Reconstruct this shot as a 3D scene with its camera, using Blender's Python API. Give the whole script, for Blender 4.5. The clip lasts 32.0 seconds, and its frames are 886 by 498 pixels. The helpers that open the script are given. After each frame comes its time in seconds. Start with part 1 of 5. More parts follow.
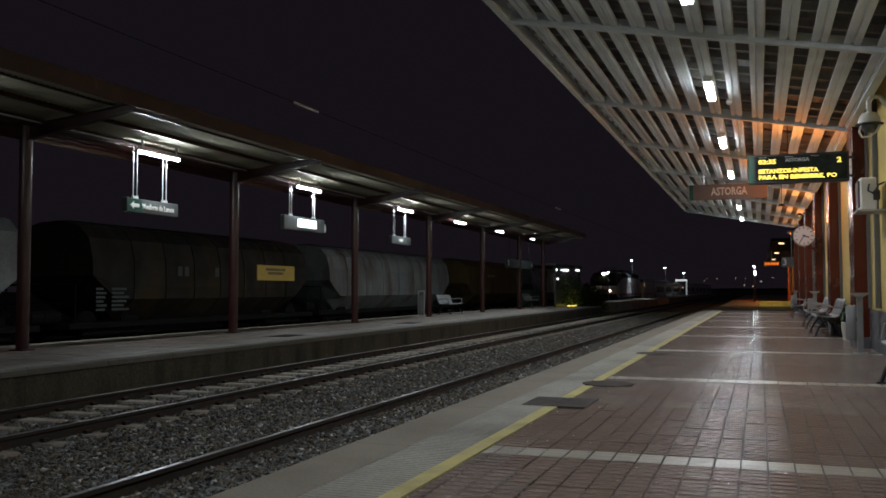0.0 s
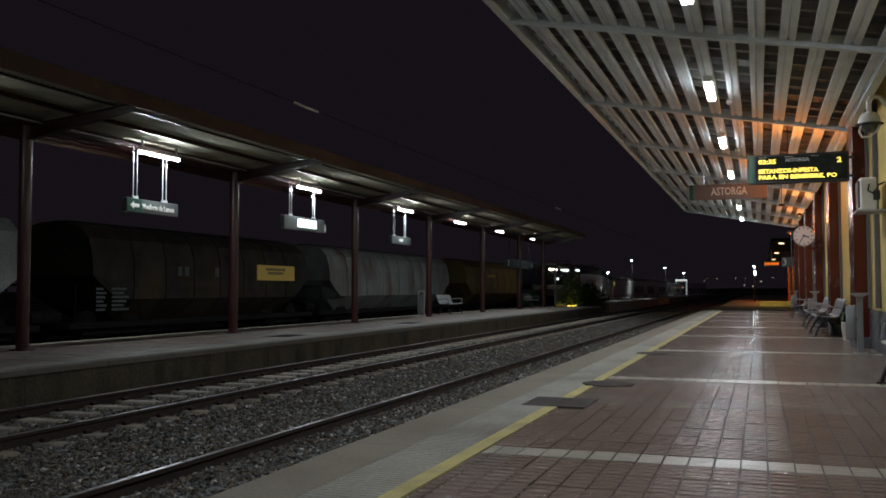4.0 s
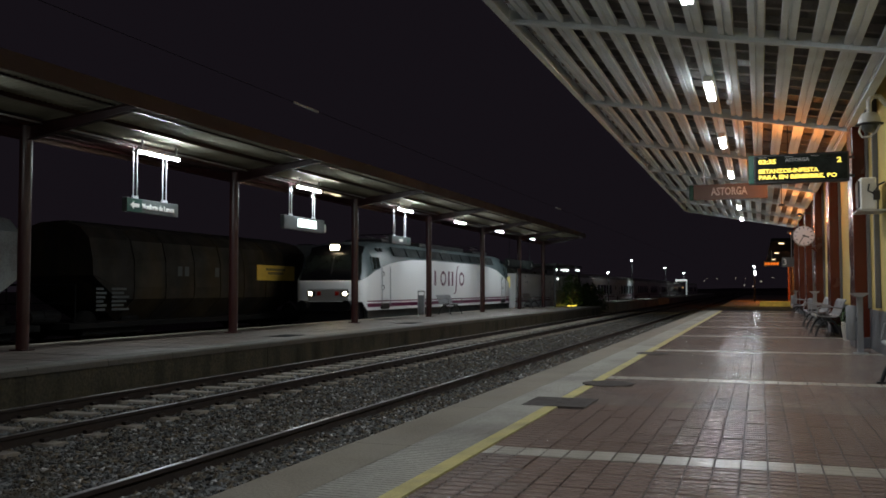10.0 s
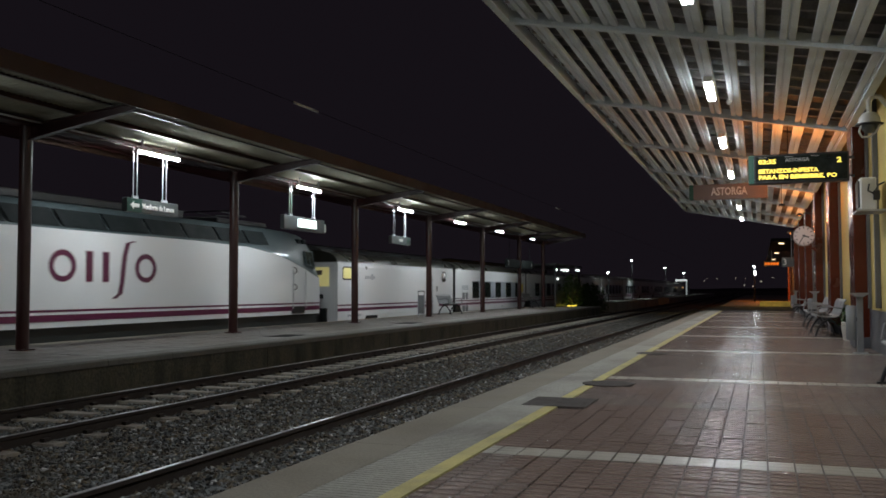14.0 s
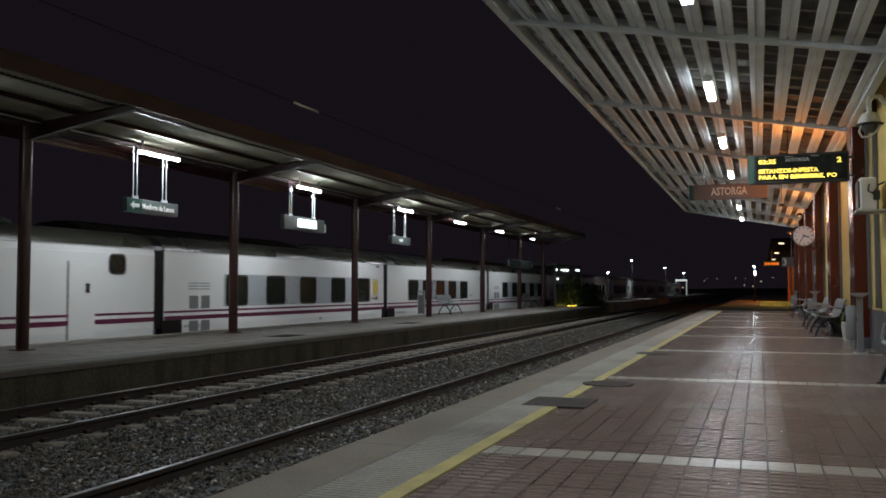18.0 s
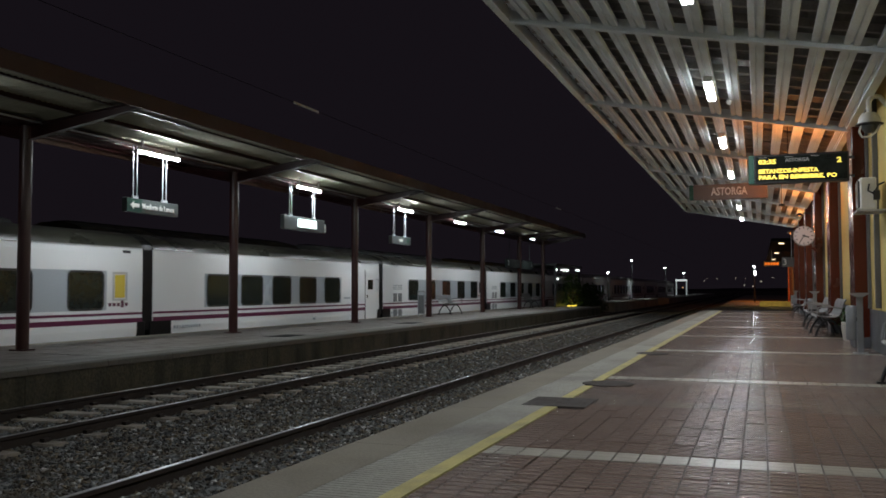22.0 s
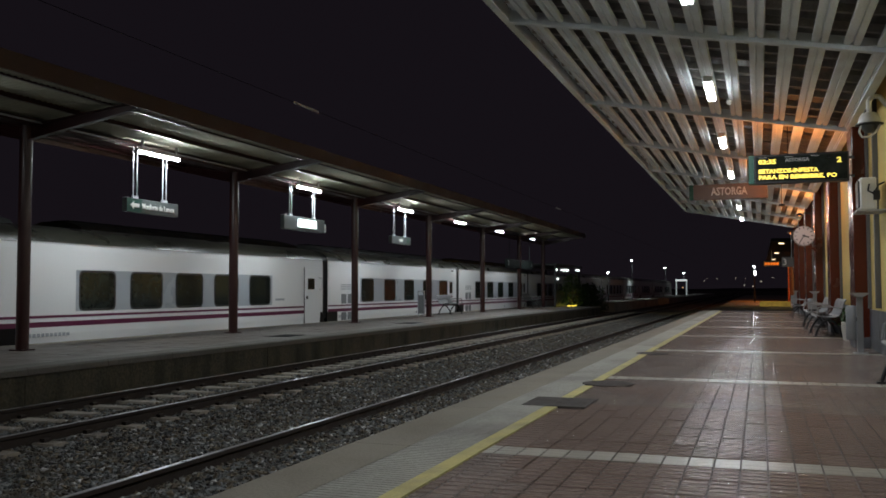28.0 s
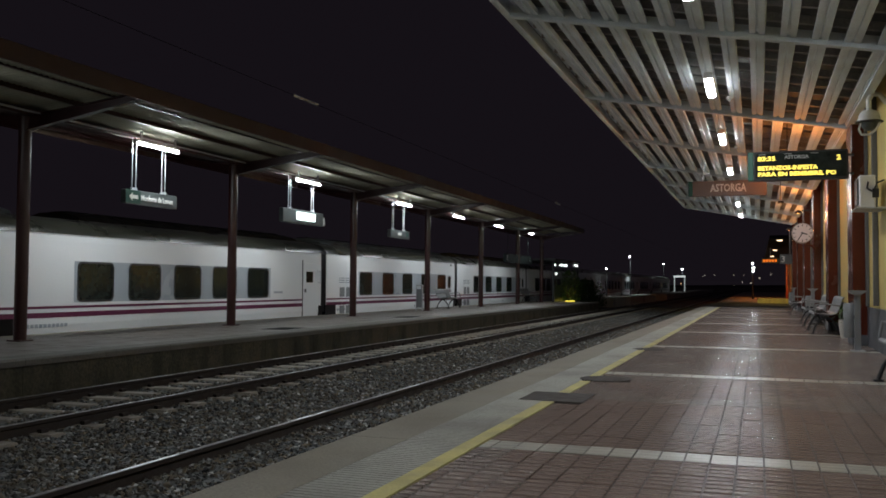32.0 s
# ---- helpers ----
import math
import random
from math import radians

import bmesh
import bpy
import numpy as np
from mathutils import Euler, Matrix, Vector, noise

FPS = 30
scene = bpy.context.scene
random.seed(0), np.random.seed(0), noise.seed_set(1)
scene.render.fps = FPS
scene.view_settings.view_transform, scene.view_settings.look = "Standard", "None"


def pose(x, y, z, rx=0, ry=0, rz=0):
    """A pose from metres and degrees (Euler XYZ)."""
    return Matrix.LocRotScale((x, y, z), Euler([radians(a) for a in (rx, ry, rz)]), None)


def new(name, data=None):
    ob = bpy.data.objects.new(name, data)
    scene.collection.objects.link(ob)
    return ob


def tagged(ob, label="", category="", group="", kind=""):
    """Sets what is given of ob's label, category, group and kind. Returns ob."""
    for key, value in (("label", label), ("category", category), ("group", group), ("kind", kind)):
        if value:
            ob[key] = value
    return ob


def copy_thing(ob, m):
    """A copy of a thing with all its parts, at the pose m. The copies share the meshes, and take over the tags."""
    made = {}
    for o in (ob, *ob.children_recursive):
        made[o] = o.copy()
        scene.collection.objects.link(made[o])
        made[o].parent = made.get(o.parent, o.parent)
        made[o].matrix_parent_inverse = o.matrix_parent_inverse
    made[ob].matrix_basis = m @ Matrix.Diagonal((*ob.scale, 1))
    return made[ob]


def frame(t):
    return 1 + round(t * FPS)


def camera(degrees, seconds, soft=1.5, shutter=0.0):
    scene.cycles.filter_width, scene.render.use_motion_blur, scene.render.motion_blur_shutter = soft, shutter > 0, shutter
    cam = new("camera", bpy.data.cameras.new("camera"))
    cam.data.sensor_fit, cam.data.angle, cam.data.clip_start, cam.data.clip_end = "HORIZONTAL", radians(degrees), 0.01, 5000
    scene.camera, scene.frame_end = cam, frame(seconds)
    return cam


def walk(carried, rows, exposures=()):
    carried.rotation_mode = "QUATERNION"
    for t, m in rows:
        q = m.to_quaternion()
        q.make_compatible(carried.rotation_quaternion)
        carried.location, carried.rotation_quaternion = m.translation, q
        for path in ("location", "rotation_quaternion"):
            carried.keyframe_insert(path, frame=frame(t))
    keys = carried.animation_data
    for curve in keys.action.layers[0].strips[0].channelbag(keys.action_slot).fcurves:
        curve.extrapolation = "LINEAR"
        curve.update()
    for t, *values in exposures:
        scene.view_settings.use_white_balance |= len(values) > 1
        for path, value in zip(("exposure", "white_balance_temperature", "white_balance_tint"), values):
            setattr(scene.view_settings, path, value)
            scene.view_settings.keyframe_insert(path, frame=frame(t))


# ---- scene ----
CAM0 = pose(0, 0, 1.0, 92.656, 0, 19.751) @ pose(0, 0, 0, 0, 0, -0.112)
cam = camera(53.43, 32.0, 1.68, 0.5)


def turned(yaw, pitch, roll):
    return pose(0, 0, 1.0, 90 + pitch, 0, yaw) @ pose(0, 0, 0, 0, 0, roll)


walk(cam, [(0, CAM0), (30.4, CAM0), (30.5, turned(19.755, 2.64, 0.05)), (30.6, turned(19.54, 2.635, 0.14)), (31.0, turned(19.531, 2.623, 0.222)),
           (31.5, turned(19.566, 2.403, 0.310)), (32.0, turned(19.661, 2.278, 0.369))])

# ---- night sky, lamps ----
world = bpy.data.worlds.new("night")
scene.world = world
world.use_nodes = True
bg = world.node_tree.nodes["Background"]
bg.inputs["Color"].default_value = (0.0078, 0.0060, 0.0086, 1)
bg.inputs["Strength"].default_value = 0.92
scene.view_settings.exposure = 0.0

COOL = (0.86, 0.95, 0.985)
WHITE = (0.92, 0.95, 1.0)
SODIUM = (1.0, 0.30, 0.06)


def area_lamp(name, m, sx, sy, watts, colour, spread=180):
    data = bpy.data.lights.new(name, "AREA")
    data.shape, data.size, data.size_y, data.energy, data.color = "RECTANGLE", sx, sy, watts, colour
    data.spread = radians(spread)
    ob = new(name, data)
    ob.matrix_world = m
    return ob


def point_lamp(name, x, y, z, watts, colour, radius=0.1):
    data = bpy.data.lights.new(name, "POINT")
    data.energy, data.color, data.shadow_soft_size = watts, colour, radius
    ob = new(name, data)
    ob.location = (x, y, z)
    return ob


# lamp rows: platform canopy beside the building, island platform canopy
R_LAMP_Y = [-1.3, 3.9, 9.15, 14.35, 19.5, 25.05, 30.2, 35.3, 41.0]
L_LAMP_Y = [8.3, 14.5, 20.7, 27.45, 33.2, 38.9, 44.9]
for y in R_LAMP_Y:
    area_lamp("canopy_light_source", pose(-0.68, y, 4.03), 0.13, 1.1, 66 if y > 5 else 42, WHITE)
for y in L_LAMP_Y:
    area_lamp("island_light_source", pose(-11.2, y, 3.63), 0.12, 1.25, 62 if y > 10 else 8, COOL)
# sodium wall lamps on the building
for y, w in ((31.5, 1.5), (41.0, 1.5)):
    point_lamp("wall_lamp_source", 1.25, y, 3.42, w, SODIUM, 0.12)
# unseen sodium uplighters behind the departure board, added for the canopy's orange glow
for y, w in ((17.7, 19), (23.0, 24)):
    area_lamp("unseen_sodium_source", pose(0.55, y, 3.1, 180, 0, 0), 0.25, 0.5, w, SODIUM)
for y, w, tint in ((50.0, 130, (1.0, 0.70, 0.22)), (63.4, 240, SODIUM), (76.6, 300, SODIUM)):
    area_lamp("yard_lamp_source", pose(1.13, y, 3.36, 45, 0, 0), 0.3, 0.3, w, tint, 100)
# more unseen sodium lamps, without fixtures, added to tint wall and pilasters orange
for y, w in ((22.6, 24), (28.6, 34), (34.5, 26), (40.0, 13)):
    area_lamp("unseen_sodium_source", pose(0.75, y, 3.1, 0, -108, 0), 0.25, 0.5, w, SODIUM)
# far mast lamps
MASTS = ((-12.55, 78.0, 2.45), (-12.9, 96.0, 4.1), (-13.7, 140.0, 4.35), (-14.8, 190.0, 4.4), (-0.35, 72.6, 2.75))
for x, y, z in MASTS:
    if x > -5:
        point_lamp("mast_source", x, y - 0.05, z - 0.22, 26, COOL, 0.08)
    else:
        area_lamp("mast_source", pose(x + 0.3, y - 0.05, z - 0.22), 0.3, 0.3, 14 if y < 80 else 50, COOL, 95)


# ---- materials ----
def mat(name, base, rough=0.6, metal=0.0, vary=0.25, scale=3.0, fine=60.0, bump=0.15, dirt=None, dirt_amount=0.0, random_amount=0.0, coat=0.0, spec=0.5, rough_var=0.2):
    """A surface with variation at two scales, a fine relief and stains."""
    m = bpy.data.materials.new(name)
    m.use_nodes = True
    nt = m.node_tree
    n, l = nt.nodes, nt.links
    p = n["Principled BSDF"]
    co = n.new("ShaderNodeTexCoord")
    a = n.new("ShaderNodeTexNoise")
    a.inputs["Scale"].default_value, a.inputs["Detail"].default_value = scale, 5
    b = n.new("ShaderNodeTexNoise")
    b.inputs["Scale"].default_value, b.inputs["Detail"].default_value = fine, 3
    l.new(co.outputs["Object"], a.inputs["Vector"])
    l.new(co.outputs["Object"], b.inputs["Vector"])
    mixv = n.new("ShaderNodeMath")
    mixv.operation = "ADD"
    l.new(a.outputs["Fac"], mixv.inputs[0])
    l.new(b.outputs["Fac"], mixv.inputs[1])
    ramp = n.new("ShaderNodeMapRange")
    ramp.inputs["From Min"].default_value, ramp.inputs["From Max"].default_value = 0.6, 1.4
    ramp.inputs["To Min"].default_value, ramp.inputs["To Max"].default_value = 1 - vary, 1 + vary
    l.new(mixv.outputs[0], ramp.inputs["Value"])
    value = ramp.outputs[0]
    if random_amount:
        info = n.new("ShaderNodeObjectInfo")
        geo = n.new("ShaderNodeNewGeometry")
        add = n.new("ShaderNodeMath")
        add.operation = "ADD"
        l.new(info.outputs["Random"], add.inputs[0])
        l.new(geo.outputs["Random Per Island"], add.inputs[1])
        fr = n.new("ShaderNodeMath")
        fr.operation = "FRACT"
        l.new(add.outputs[0], fr.inputs[0])
        rr = n.new("ShaderNodeMapRange")
        rr.inputs["To Min"].default_value, rr.inputs["To Max"].default_value = 1 - random_amount, 1 + random_amount
        l.new(fr.outputs[0], rr.inputs["Value"])
        mul = n.new("ShaderNodeMath")
        mul.operation = "MULTIPLY"
        l.new(value, mul.inputs[0])
        l.new(rr.outputs[0], mul.inputs[1])
        value = mul.outputs[0]
    col = n.new("ShaderNodeVectorMath")
    col.operation = "SCALE"
    col.inputs[0].default_value = base
    l.new(value, col.inputs["Scale"])
    colour = col.outputs[0]
    if dirt:
        d = n.new("ShaderNodeTexNoise")
        d.inputs["Scale"].default_value, d.inputs["Detail"].default_value = scale * 0.6, 8
        mp = n.new("ShaderNodeMapping")
        mp.inputs["Scale"].default_value = (1, 1, 0.25)
        mp.inputs["Location"].default_value = (7.1, 3.3, 1.7)
        l.new(co.outputs["Object"], mp.inputs["Vector"])
        l.new(mp.outputs[0], d.inputs["Vector"])
        dr = n.new("ShaderNodeMapRange")
        dr.inputs["From Min"].default_value, dr.inputs["From Max"].default_value = 0.45, 0.7
        dr.inputs["To Max"].default_value = dirt_amount
        l.new(d.outputs["Fac"], dr.inputs["Value"])
        mx = n.new("ShaderNodeMix")
        mx.data_type = "RGBA"
        l.new(dr.outputs[0], mx.inputs["Factor"])
        l.new(colour, mx.inputs["A"])
        mx.inputs["B"].default_value = (*dirt, 1)
        colour = mx.outputs["Result"]
    l.new(colour, p.inputs["Base Color"])
    rg = n.new("ShaderNodeMapRange")
    rg.inputs["From Min"].default_value, rg.inputs["From Max"].default_value = 0.3, 0.7
    rg.inputs["To Min"].default_value, rg.inputs["To Max"].default_value = max(0.02, rough * (1 - rough_var)), min(1, rough * (1 + rough_var))
    l.new(a.outputs["Fac"], rg.inputs["Value"])
    l.new(rg.outputs[0], p.inputs["Roughness"])
    p.inputs["Metallic"].default_value = metal
    p.inputs["Coat Weight"].default_value = coat
    p.inputs["Specular IOR Level"].default_value = spec
    if bump:
        bp = n.new("ShaderNodeBump")
        bp.inputs["Strength"].default_value, bp.inputs["Distance"].default_value = bump, 0.01
        l.new(b.outputs["Fac"], bp.inputs["Height"])
        l.new(bp.outputs[0], p.inputs["Normal"])
    return m


def combed(m, strength):
    """Fine ribs across the platform: relief that varies along y only."""
    nt = m.node_tree
    n, l = nt.nodes, nt.links
    co = n.new("ShaderNodeTexCoord")
    mp = n.new("ShaderNodeMapping")
    mp.inputs["Scale"].default_value = (6, 420, 1)
    tx = n.new("ShaderNodeTexNoise")
    tx.inputs["Scale"].default_value, tx.inputs["Detail"].default_value = 1.0, 2
    bp = n.new("ShaderNodeBump")
    bp.inputs["Strength"].default_value, bp.inputs["Distance"].default_value = strength, 0.004
    l.new(co.outputs["Object"], mp.inputs["Vector"])
    l.new(mp.outputs[0], tx.inputs["Vector"])
    l.new(tx.outputs["Fac"], bp.inputs["Height"])
    l.new(bp.outputs[0], n["Principled BSDF"].inputs["Normal"])
    return m


def glow(name, colour, strength):
    m = bpy.data.materials.new(name)
    m.use_nodes = True
    p = m.node_tree.nodes["Principled BSDF"]
    p.inputs["Base Color"].default_value = (*[min(1, c) for c in colour], 1)
    p.inputs["Emission Color"].default_value = (*colour, 1)
    p.inputs["Emission Strength"].default_value = strength
    return m


def glass(name, tint=(0.9, 0.95, 0.95)):
    m = bpy.data.materials.new(name)
    m.use_nodes = True
    nt = m.node_tree
    p = nt.nodes["Principled BSDF"]
    p.inputs["Base Color"].default_value = (*tint, 1)
    p.inputs["Roughness"].default_value = 0.03
    p.inputs["Transmission Weight"].default_value = 1.0
    p.inputs["IOR"].default_value = 1.1
    return m


TILE = combed(mat("terracotta_tile", (0.222, 0.186, 0.168), 0.115, 0, 0.18, 1.7, 45, 0.0, (0.212, 0.150, 0.124), 0.6, 0.15, 0, 0.05, 0.25), 0.32)
TILE_PALE = combed(mat("pale_tile", (0.34, 0.325, 0.28), 0.32, 0, 0.25, 2.0, 50, 0.0, (0.2, 0.18, 0.15), 0.7, 0.1, 0, 0.12), 0.25)
JOINT = mat("tile_joint", (0.074, 0.061, 0.054), 0.8, 0, 0.3, 3, 60, 0.2)
CONCRETE = mat("platform_concrete", (0.345, 0.345, 0.31), 0.7, 0, 0.3, 1.6, 40, 0.6, (0.11, 0.10, 0.085), 0.6)
CONCRETE_SANDY = mat("sandy_concrete", (0.225, 0.208, 0.168), 0.8, 0, 0.3, 2.2, 50, 0.6, (0.14, 0.12, 0.09), 0.5)
YELLOW_PAINT = mat("yellow_paint", (0.47, 0.42, 0.16), 0.6, 0, 0.22, 5, 60, 0.1, (0.26, 0.225, 0.12), 0.75)
WALL_STAINED = mat("stained_concrete", (0.064, 0.058, 0.038), 0.85, 0, 0.7, 4.0, 22, 0.9, (0.014, 0.016, 0.008), 0.97)
COPING = mat("island_coping", (0.12, 0.114, 0.10), 0.75, 0, 0.3, 1.6, 40, 0.6, (0.09, 0.085, 0.065), 0.7)
ISLAND_PAVING = mat("island_paving", (0.080, 0.061, 0.048), 0.5, 0, 0.2, 1.5, 50, 0.15, (0.12, 0.10, 0.09), 0.5)
STONE_WARM = mat("brown_ballast_stone", (0.105, 0.087, 0.06), 0.75, 0, 0.3, 6, 80, 0.3, None, 0, 0.9)
STONE_PALE = mat("pale_ballast_stone", (0.34, 0.35, 0.34), 0.6, 0, 0.3, 6, 80, 0.3, None, 0, 0.6)
STONE = mat("ballast_stone", (0.098, 0.106, 0.106), 0.7, 0, 0.3, 6, 80, 0.3, (0.12, 0.095, 0.055), 0.7, 0.95)
BALLAST = mat("ballast_bed", (0.045, 0.042, 0.036), 0.95, 0, 0.6, 9, 28, 1.0)
SOIL = mat("dark_soil", (0.06, 0.052, 0.042), 0.95, 0, 0.4, 0.4, 9, 0.5)
RAIL_RUST = mat("rail_rust", (0.030, 0.022, 0.018), 0.75, 0.3, 0.3, 6, 60, 0.3)
RAIL_HEAD = mat("rail_head", (0.42, 0.42, 0.43), 0.33, 1.0, 0.12, 8, 60, 0.0)
SLEEPER = mat("sleeper_concrete", (0.30, 0.272, 0.225), 0.8, 0, 0.25, 4, 60, 0.3, (0.14, 0.12, 0.10), 0.6, 0.15)
IRON = mat("cast_iron", (0.037, 0.031, 0.027), 0.8, 0.0, 0.3, 8, 60, 0.4)
CANOPY_PAINT = mat("canopy_paint", (0.73, 0.81, 0.86), 0.62, 0, 0.10, 2, 40, 0.05, (0.45, 0.46, 0.45), 0.35)
CANOPY_ROOF = mat("canopy_roof_sheet", (0.17, 0.17, 0.165), 0.7, 0.2, 0.3, 3, 40, 0.2)
BATTEN = mat("roof_batten", (0.38, 0.37, 0.35), 0.7, 0, 0.3, 3, 40, 0.2)
BROWN = mat("brown_pilaster_gloss", (0.080, 0.014, 0.006), 0.24, 0, 0.2, 2, 30, 0.1)
YELLOW_WALL = mat("yellow_render", (0.52, 0.40, 0.13), 0.75, 0, 0.12, 1.5, 70, 0.25, (0.40, 0.30, 0.12), 0.35)
DADO = mat("grey_dado", (0.10, 0.105, 0.115), 0.5, 0, 0.2, 3, 50, 0.15)
GREY_TRIM = mat("grey_trim", (0.12, 0.12, 0.118), 0.85, 0, 0.15, 3, 50, 0.1)
RED_STEEL = mat("red_oxide_steel", (0.031, 0.0068, 0.0065), 0.36, 0, 0.2, 3, 50, 0.1, (0.05, 0.02, 0.014), 0.4)
RED_FASCIA = mat("red_fascia", (0.082, 0.044, 0.027), 0.55, 0, 0.25, 1.5, 40, 0.1, (0.08, 0.04, 0.03), 0.5)
SHEET = mat("island_roof_sheet", (0.36, 0.35, 0.27), 0.75, 0.1, 0.15, 1.5, 40, 0.08, (0.16, 0.15, 0.10), 0.5)
GALV = mat("galvanised_steel", (0.50, 0.52, 0.54), 0.38, 0.7, 0.15, 6, 60, 0.08)
BENCH_STEEL = mat("perforated_grey_steel", (0.25, 0.26, 0.27), 0.45, 0.4, 0.15, 6, 90, 0.1)
DARK_METAL = mat("dark_metal", (0.028, 0.028, 0.030), 0.5, 0.3, 0.2, 5, 60, 0.1)
BLACK = mat("black_plastic", (0.012, 0.012, 0.013), 0.45, 0, 0.2, 5, 60, 0.05)
WHITE_PLASTIC = mat("white_plastic", (0.72, 0.72, 0.69), 0.4, 0, 0.08, 4, 50, 0.05, (0.45, 0.43, 0.38), 0.3)
SIGN_GREY = mat("sign_grey", (0.075, 0.085, 0.087), 0.4, 0, 0.1, 3, 40, 0.03)
SIGN_GREEN = mat("sign_green", (0.016, 0.10, 0.066), 0.4, 0, 0.1, 3, 40, 0.03)
ARROW_GREEN = mat("arrow_green", (0.010, 0.050, 0.038), 0.4, 0, 0.1, 3, 40, 0.03)
GREEN_PANEL = mat("dark_green_panel", (0.01, 0.06, 0.035), 0.4, 0, 0.1, 3, 40, 0.03)
SIGN_BROWN = mat("sign_brown", (0.17, 0.13, 0.11), 0.4, 0, 0.1, 3, 40, 0.03)
TRAIN_WHITE = mat("train_white", (0.74, 0.76, 0.775), 0.30, 0, 0.035, 0.25, 30, 0.02, None, 0, 0, 0.0, 0.5, 0.05)
TRAIN_WHITE.node_tree.nodes["Principled BSDF"].inputs["Coat Weight"].default_value = 0.25
TRAIN_WHITE.node_tree.nodes["Principled BSDF"].inputs["Coat Roughness"].default_value = 0.14
TRAIN_GREY = mat("train_window_band", (0.36, 0.40, 0.44), 0.3, 0, 0.06, 1, 30, 0.02, None, 0, 0, 0.2)
VENT_GREY = mat("vent_grey", (0.17, 0.18, 0.19), 0.5, 0, 0.15, 3, 40, 0.05)
TRAIN_ROOF = mat("train_roof", (0.030, 0.030, 0.023), 0.30, 0.0, 0.3, 1.2, 30, 0.05, (0.02, 0.018, 0.013), 0.8)
LOCO_GREY = mat("loco_grey_green", (0.066, 0.092, 0.10), 0.5, 0, 0.10, 1, 30, 0.03, (0.10, 0.12, 0.12), 0.4, 0, 0.2)
PURPLE = mat("purple_stripe", (0.105, 0.010, 0.048), 0.35, 0, 0.1, 2, 40, 0.02)
LOGO = mat("logo_purple", (0.10, 0.015, 0.05), 0.35, 0, 0.1, 2, 40, 0.02)
DARK_GLASS = mat("dark_train_glass", (0.016, 0.020, 0.017), 0.09, 0, 0.5, 3, 9, 0.0, None, 0, 0, 0, 0.45)
GRILLE = mat("loco_grille", (0.010, 0.014, 0.015), 0.7, 0.0, 0.3, 3, 30, 0.1, None, 0, 0, 0, 0.2)
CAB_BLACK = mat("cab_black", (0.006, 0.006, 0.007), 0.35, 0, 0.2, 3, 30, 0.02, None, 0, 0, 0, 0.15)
RED_LENS = mat("red_lens", (0.25, 0.012, 0.008), 0.25, 0, 0.1, 9, 40, 0.02)
# grey that puts the shade on the white nose into its colour
NOSE_SHADE = mat("nose_shade", (0.20, 0.20, 0.19), 0.45, 0, 0.15, 2, 30, 0.05)
LAMP_DOT = glow("small_white_lamp", (0.9, 1.0, 0.98), 3.0)
GLINT_WHITE = mat("glint_white", (0.75, 0.75, 0.72), 0.3, 0, 0.1, 6, 40, 0.03)
SKIRT = mat("loco_skirt", (0.022, 0.026, 0.025), 0.5, 0.2, 0.25, 2, 40, 0.1)
WAGON_YELLOW = mat("weathered_yellow_wagon", (0.15, 0.105, 0.03), 0.75, 0, 0.35, 0.8, 20, 0.25, (0.05, 0.036, 0.02), 0.8)
# the unlit siding's darkness is put into this near-black base; stains stay ochre
WAGON_OCHRE_SHADED = mat("weathered_ochre_wagon_shaded", (0.010, 0.008, 0.006), 0.8, 0, 0.4, 1.6, 20, 0.25, (0.036, 0.024, 0.007), 0.75, 0, 0, 0.25)
WAGON_GREY = mat("weathered_grey_wagon", (0.15, 0.165, 0.165), 0.7, 0, 0.45, 1.8, 20, 0.25, (0.05, 0.026, 0.014), 0.97)
PRINT = mat("printed_white", (0.30, 0.31, 0.30), 0.6, 0, 0.1, 9, 60, 0.02)
LABEL_WHITE = mat("faded_white_lettering", (0.042, 0.05, 0.05), 0.7, 0, 0.3, 9, 60, 0.1)
PLACARD = mat("yellow_placard", (0.50, 0.34, 0.05), 0.5, 0, 0.2, 4, 50, 0.1)
LEAF = mat("leaf_green", (0.045, 0.10, 0.022), 0.6, 0, 0.4, 6, 40, 0.1, None, 0, 0.4)
WEED = mat("dry_weed", (0.10, 0.095, 0.045), 0.8, 0, 0.4, 6, 40, 0.1, None, 0, 0.4)
POT = mat("pale_pot", (0.55, 0.53, 0.48), 0.6, 0, 0.15, 5, 50, 0.1)
FAR_WALL = mat("far_wall", (0.12, 0.10, 0.08), 0.8, 0, 0.2, 1, 20, 0.1)
HILL = mat("far_hill", (0.02, 0.022, 0.02), 0.95, 0, 0.3, 0.05, 1, 0.0)
TUBE = glow("fluorescent_tube", (0.90, 0.97, 1.0), 85.0)
TUBE_WARM = glow("fluorescent_diffuser", (0.97, 0.99, 1.0), 25.0)
SODIUM_GLOW = glow("sodium_bulb", (1.0, 0.38, 0.10), 8.0)
MAST_GLOW = glow("mast_bulb", (0.92, 1.0, 1.0), 14.0)
LED = glow("amber_led", (1.0, 0.78, 0.12), 1.5)
LIT_SIGN = glow("lit_panel", (0.85, 1.0, 0.95), 2.2)
HEADLIGHT = glow("headlight", (1.0, 0.84, 0.58), 14.0)
TOPLIGHT = glow("top_headlight", (1.0, 0.82, 0.52), 60.0)
CABIN_YELLOW = glow("lit_cabin_window", (0.80, 0.72, 0.30), 0.26)
TOILET_YELLOW = glow("lit_yellow_blind", (0.55, 0.42, 0.05), 0.06)
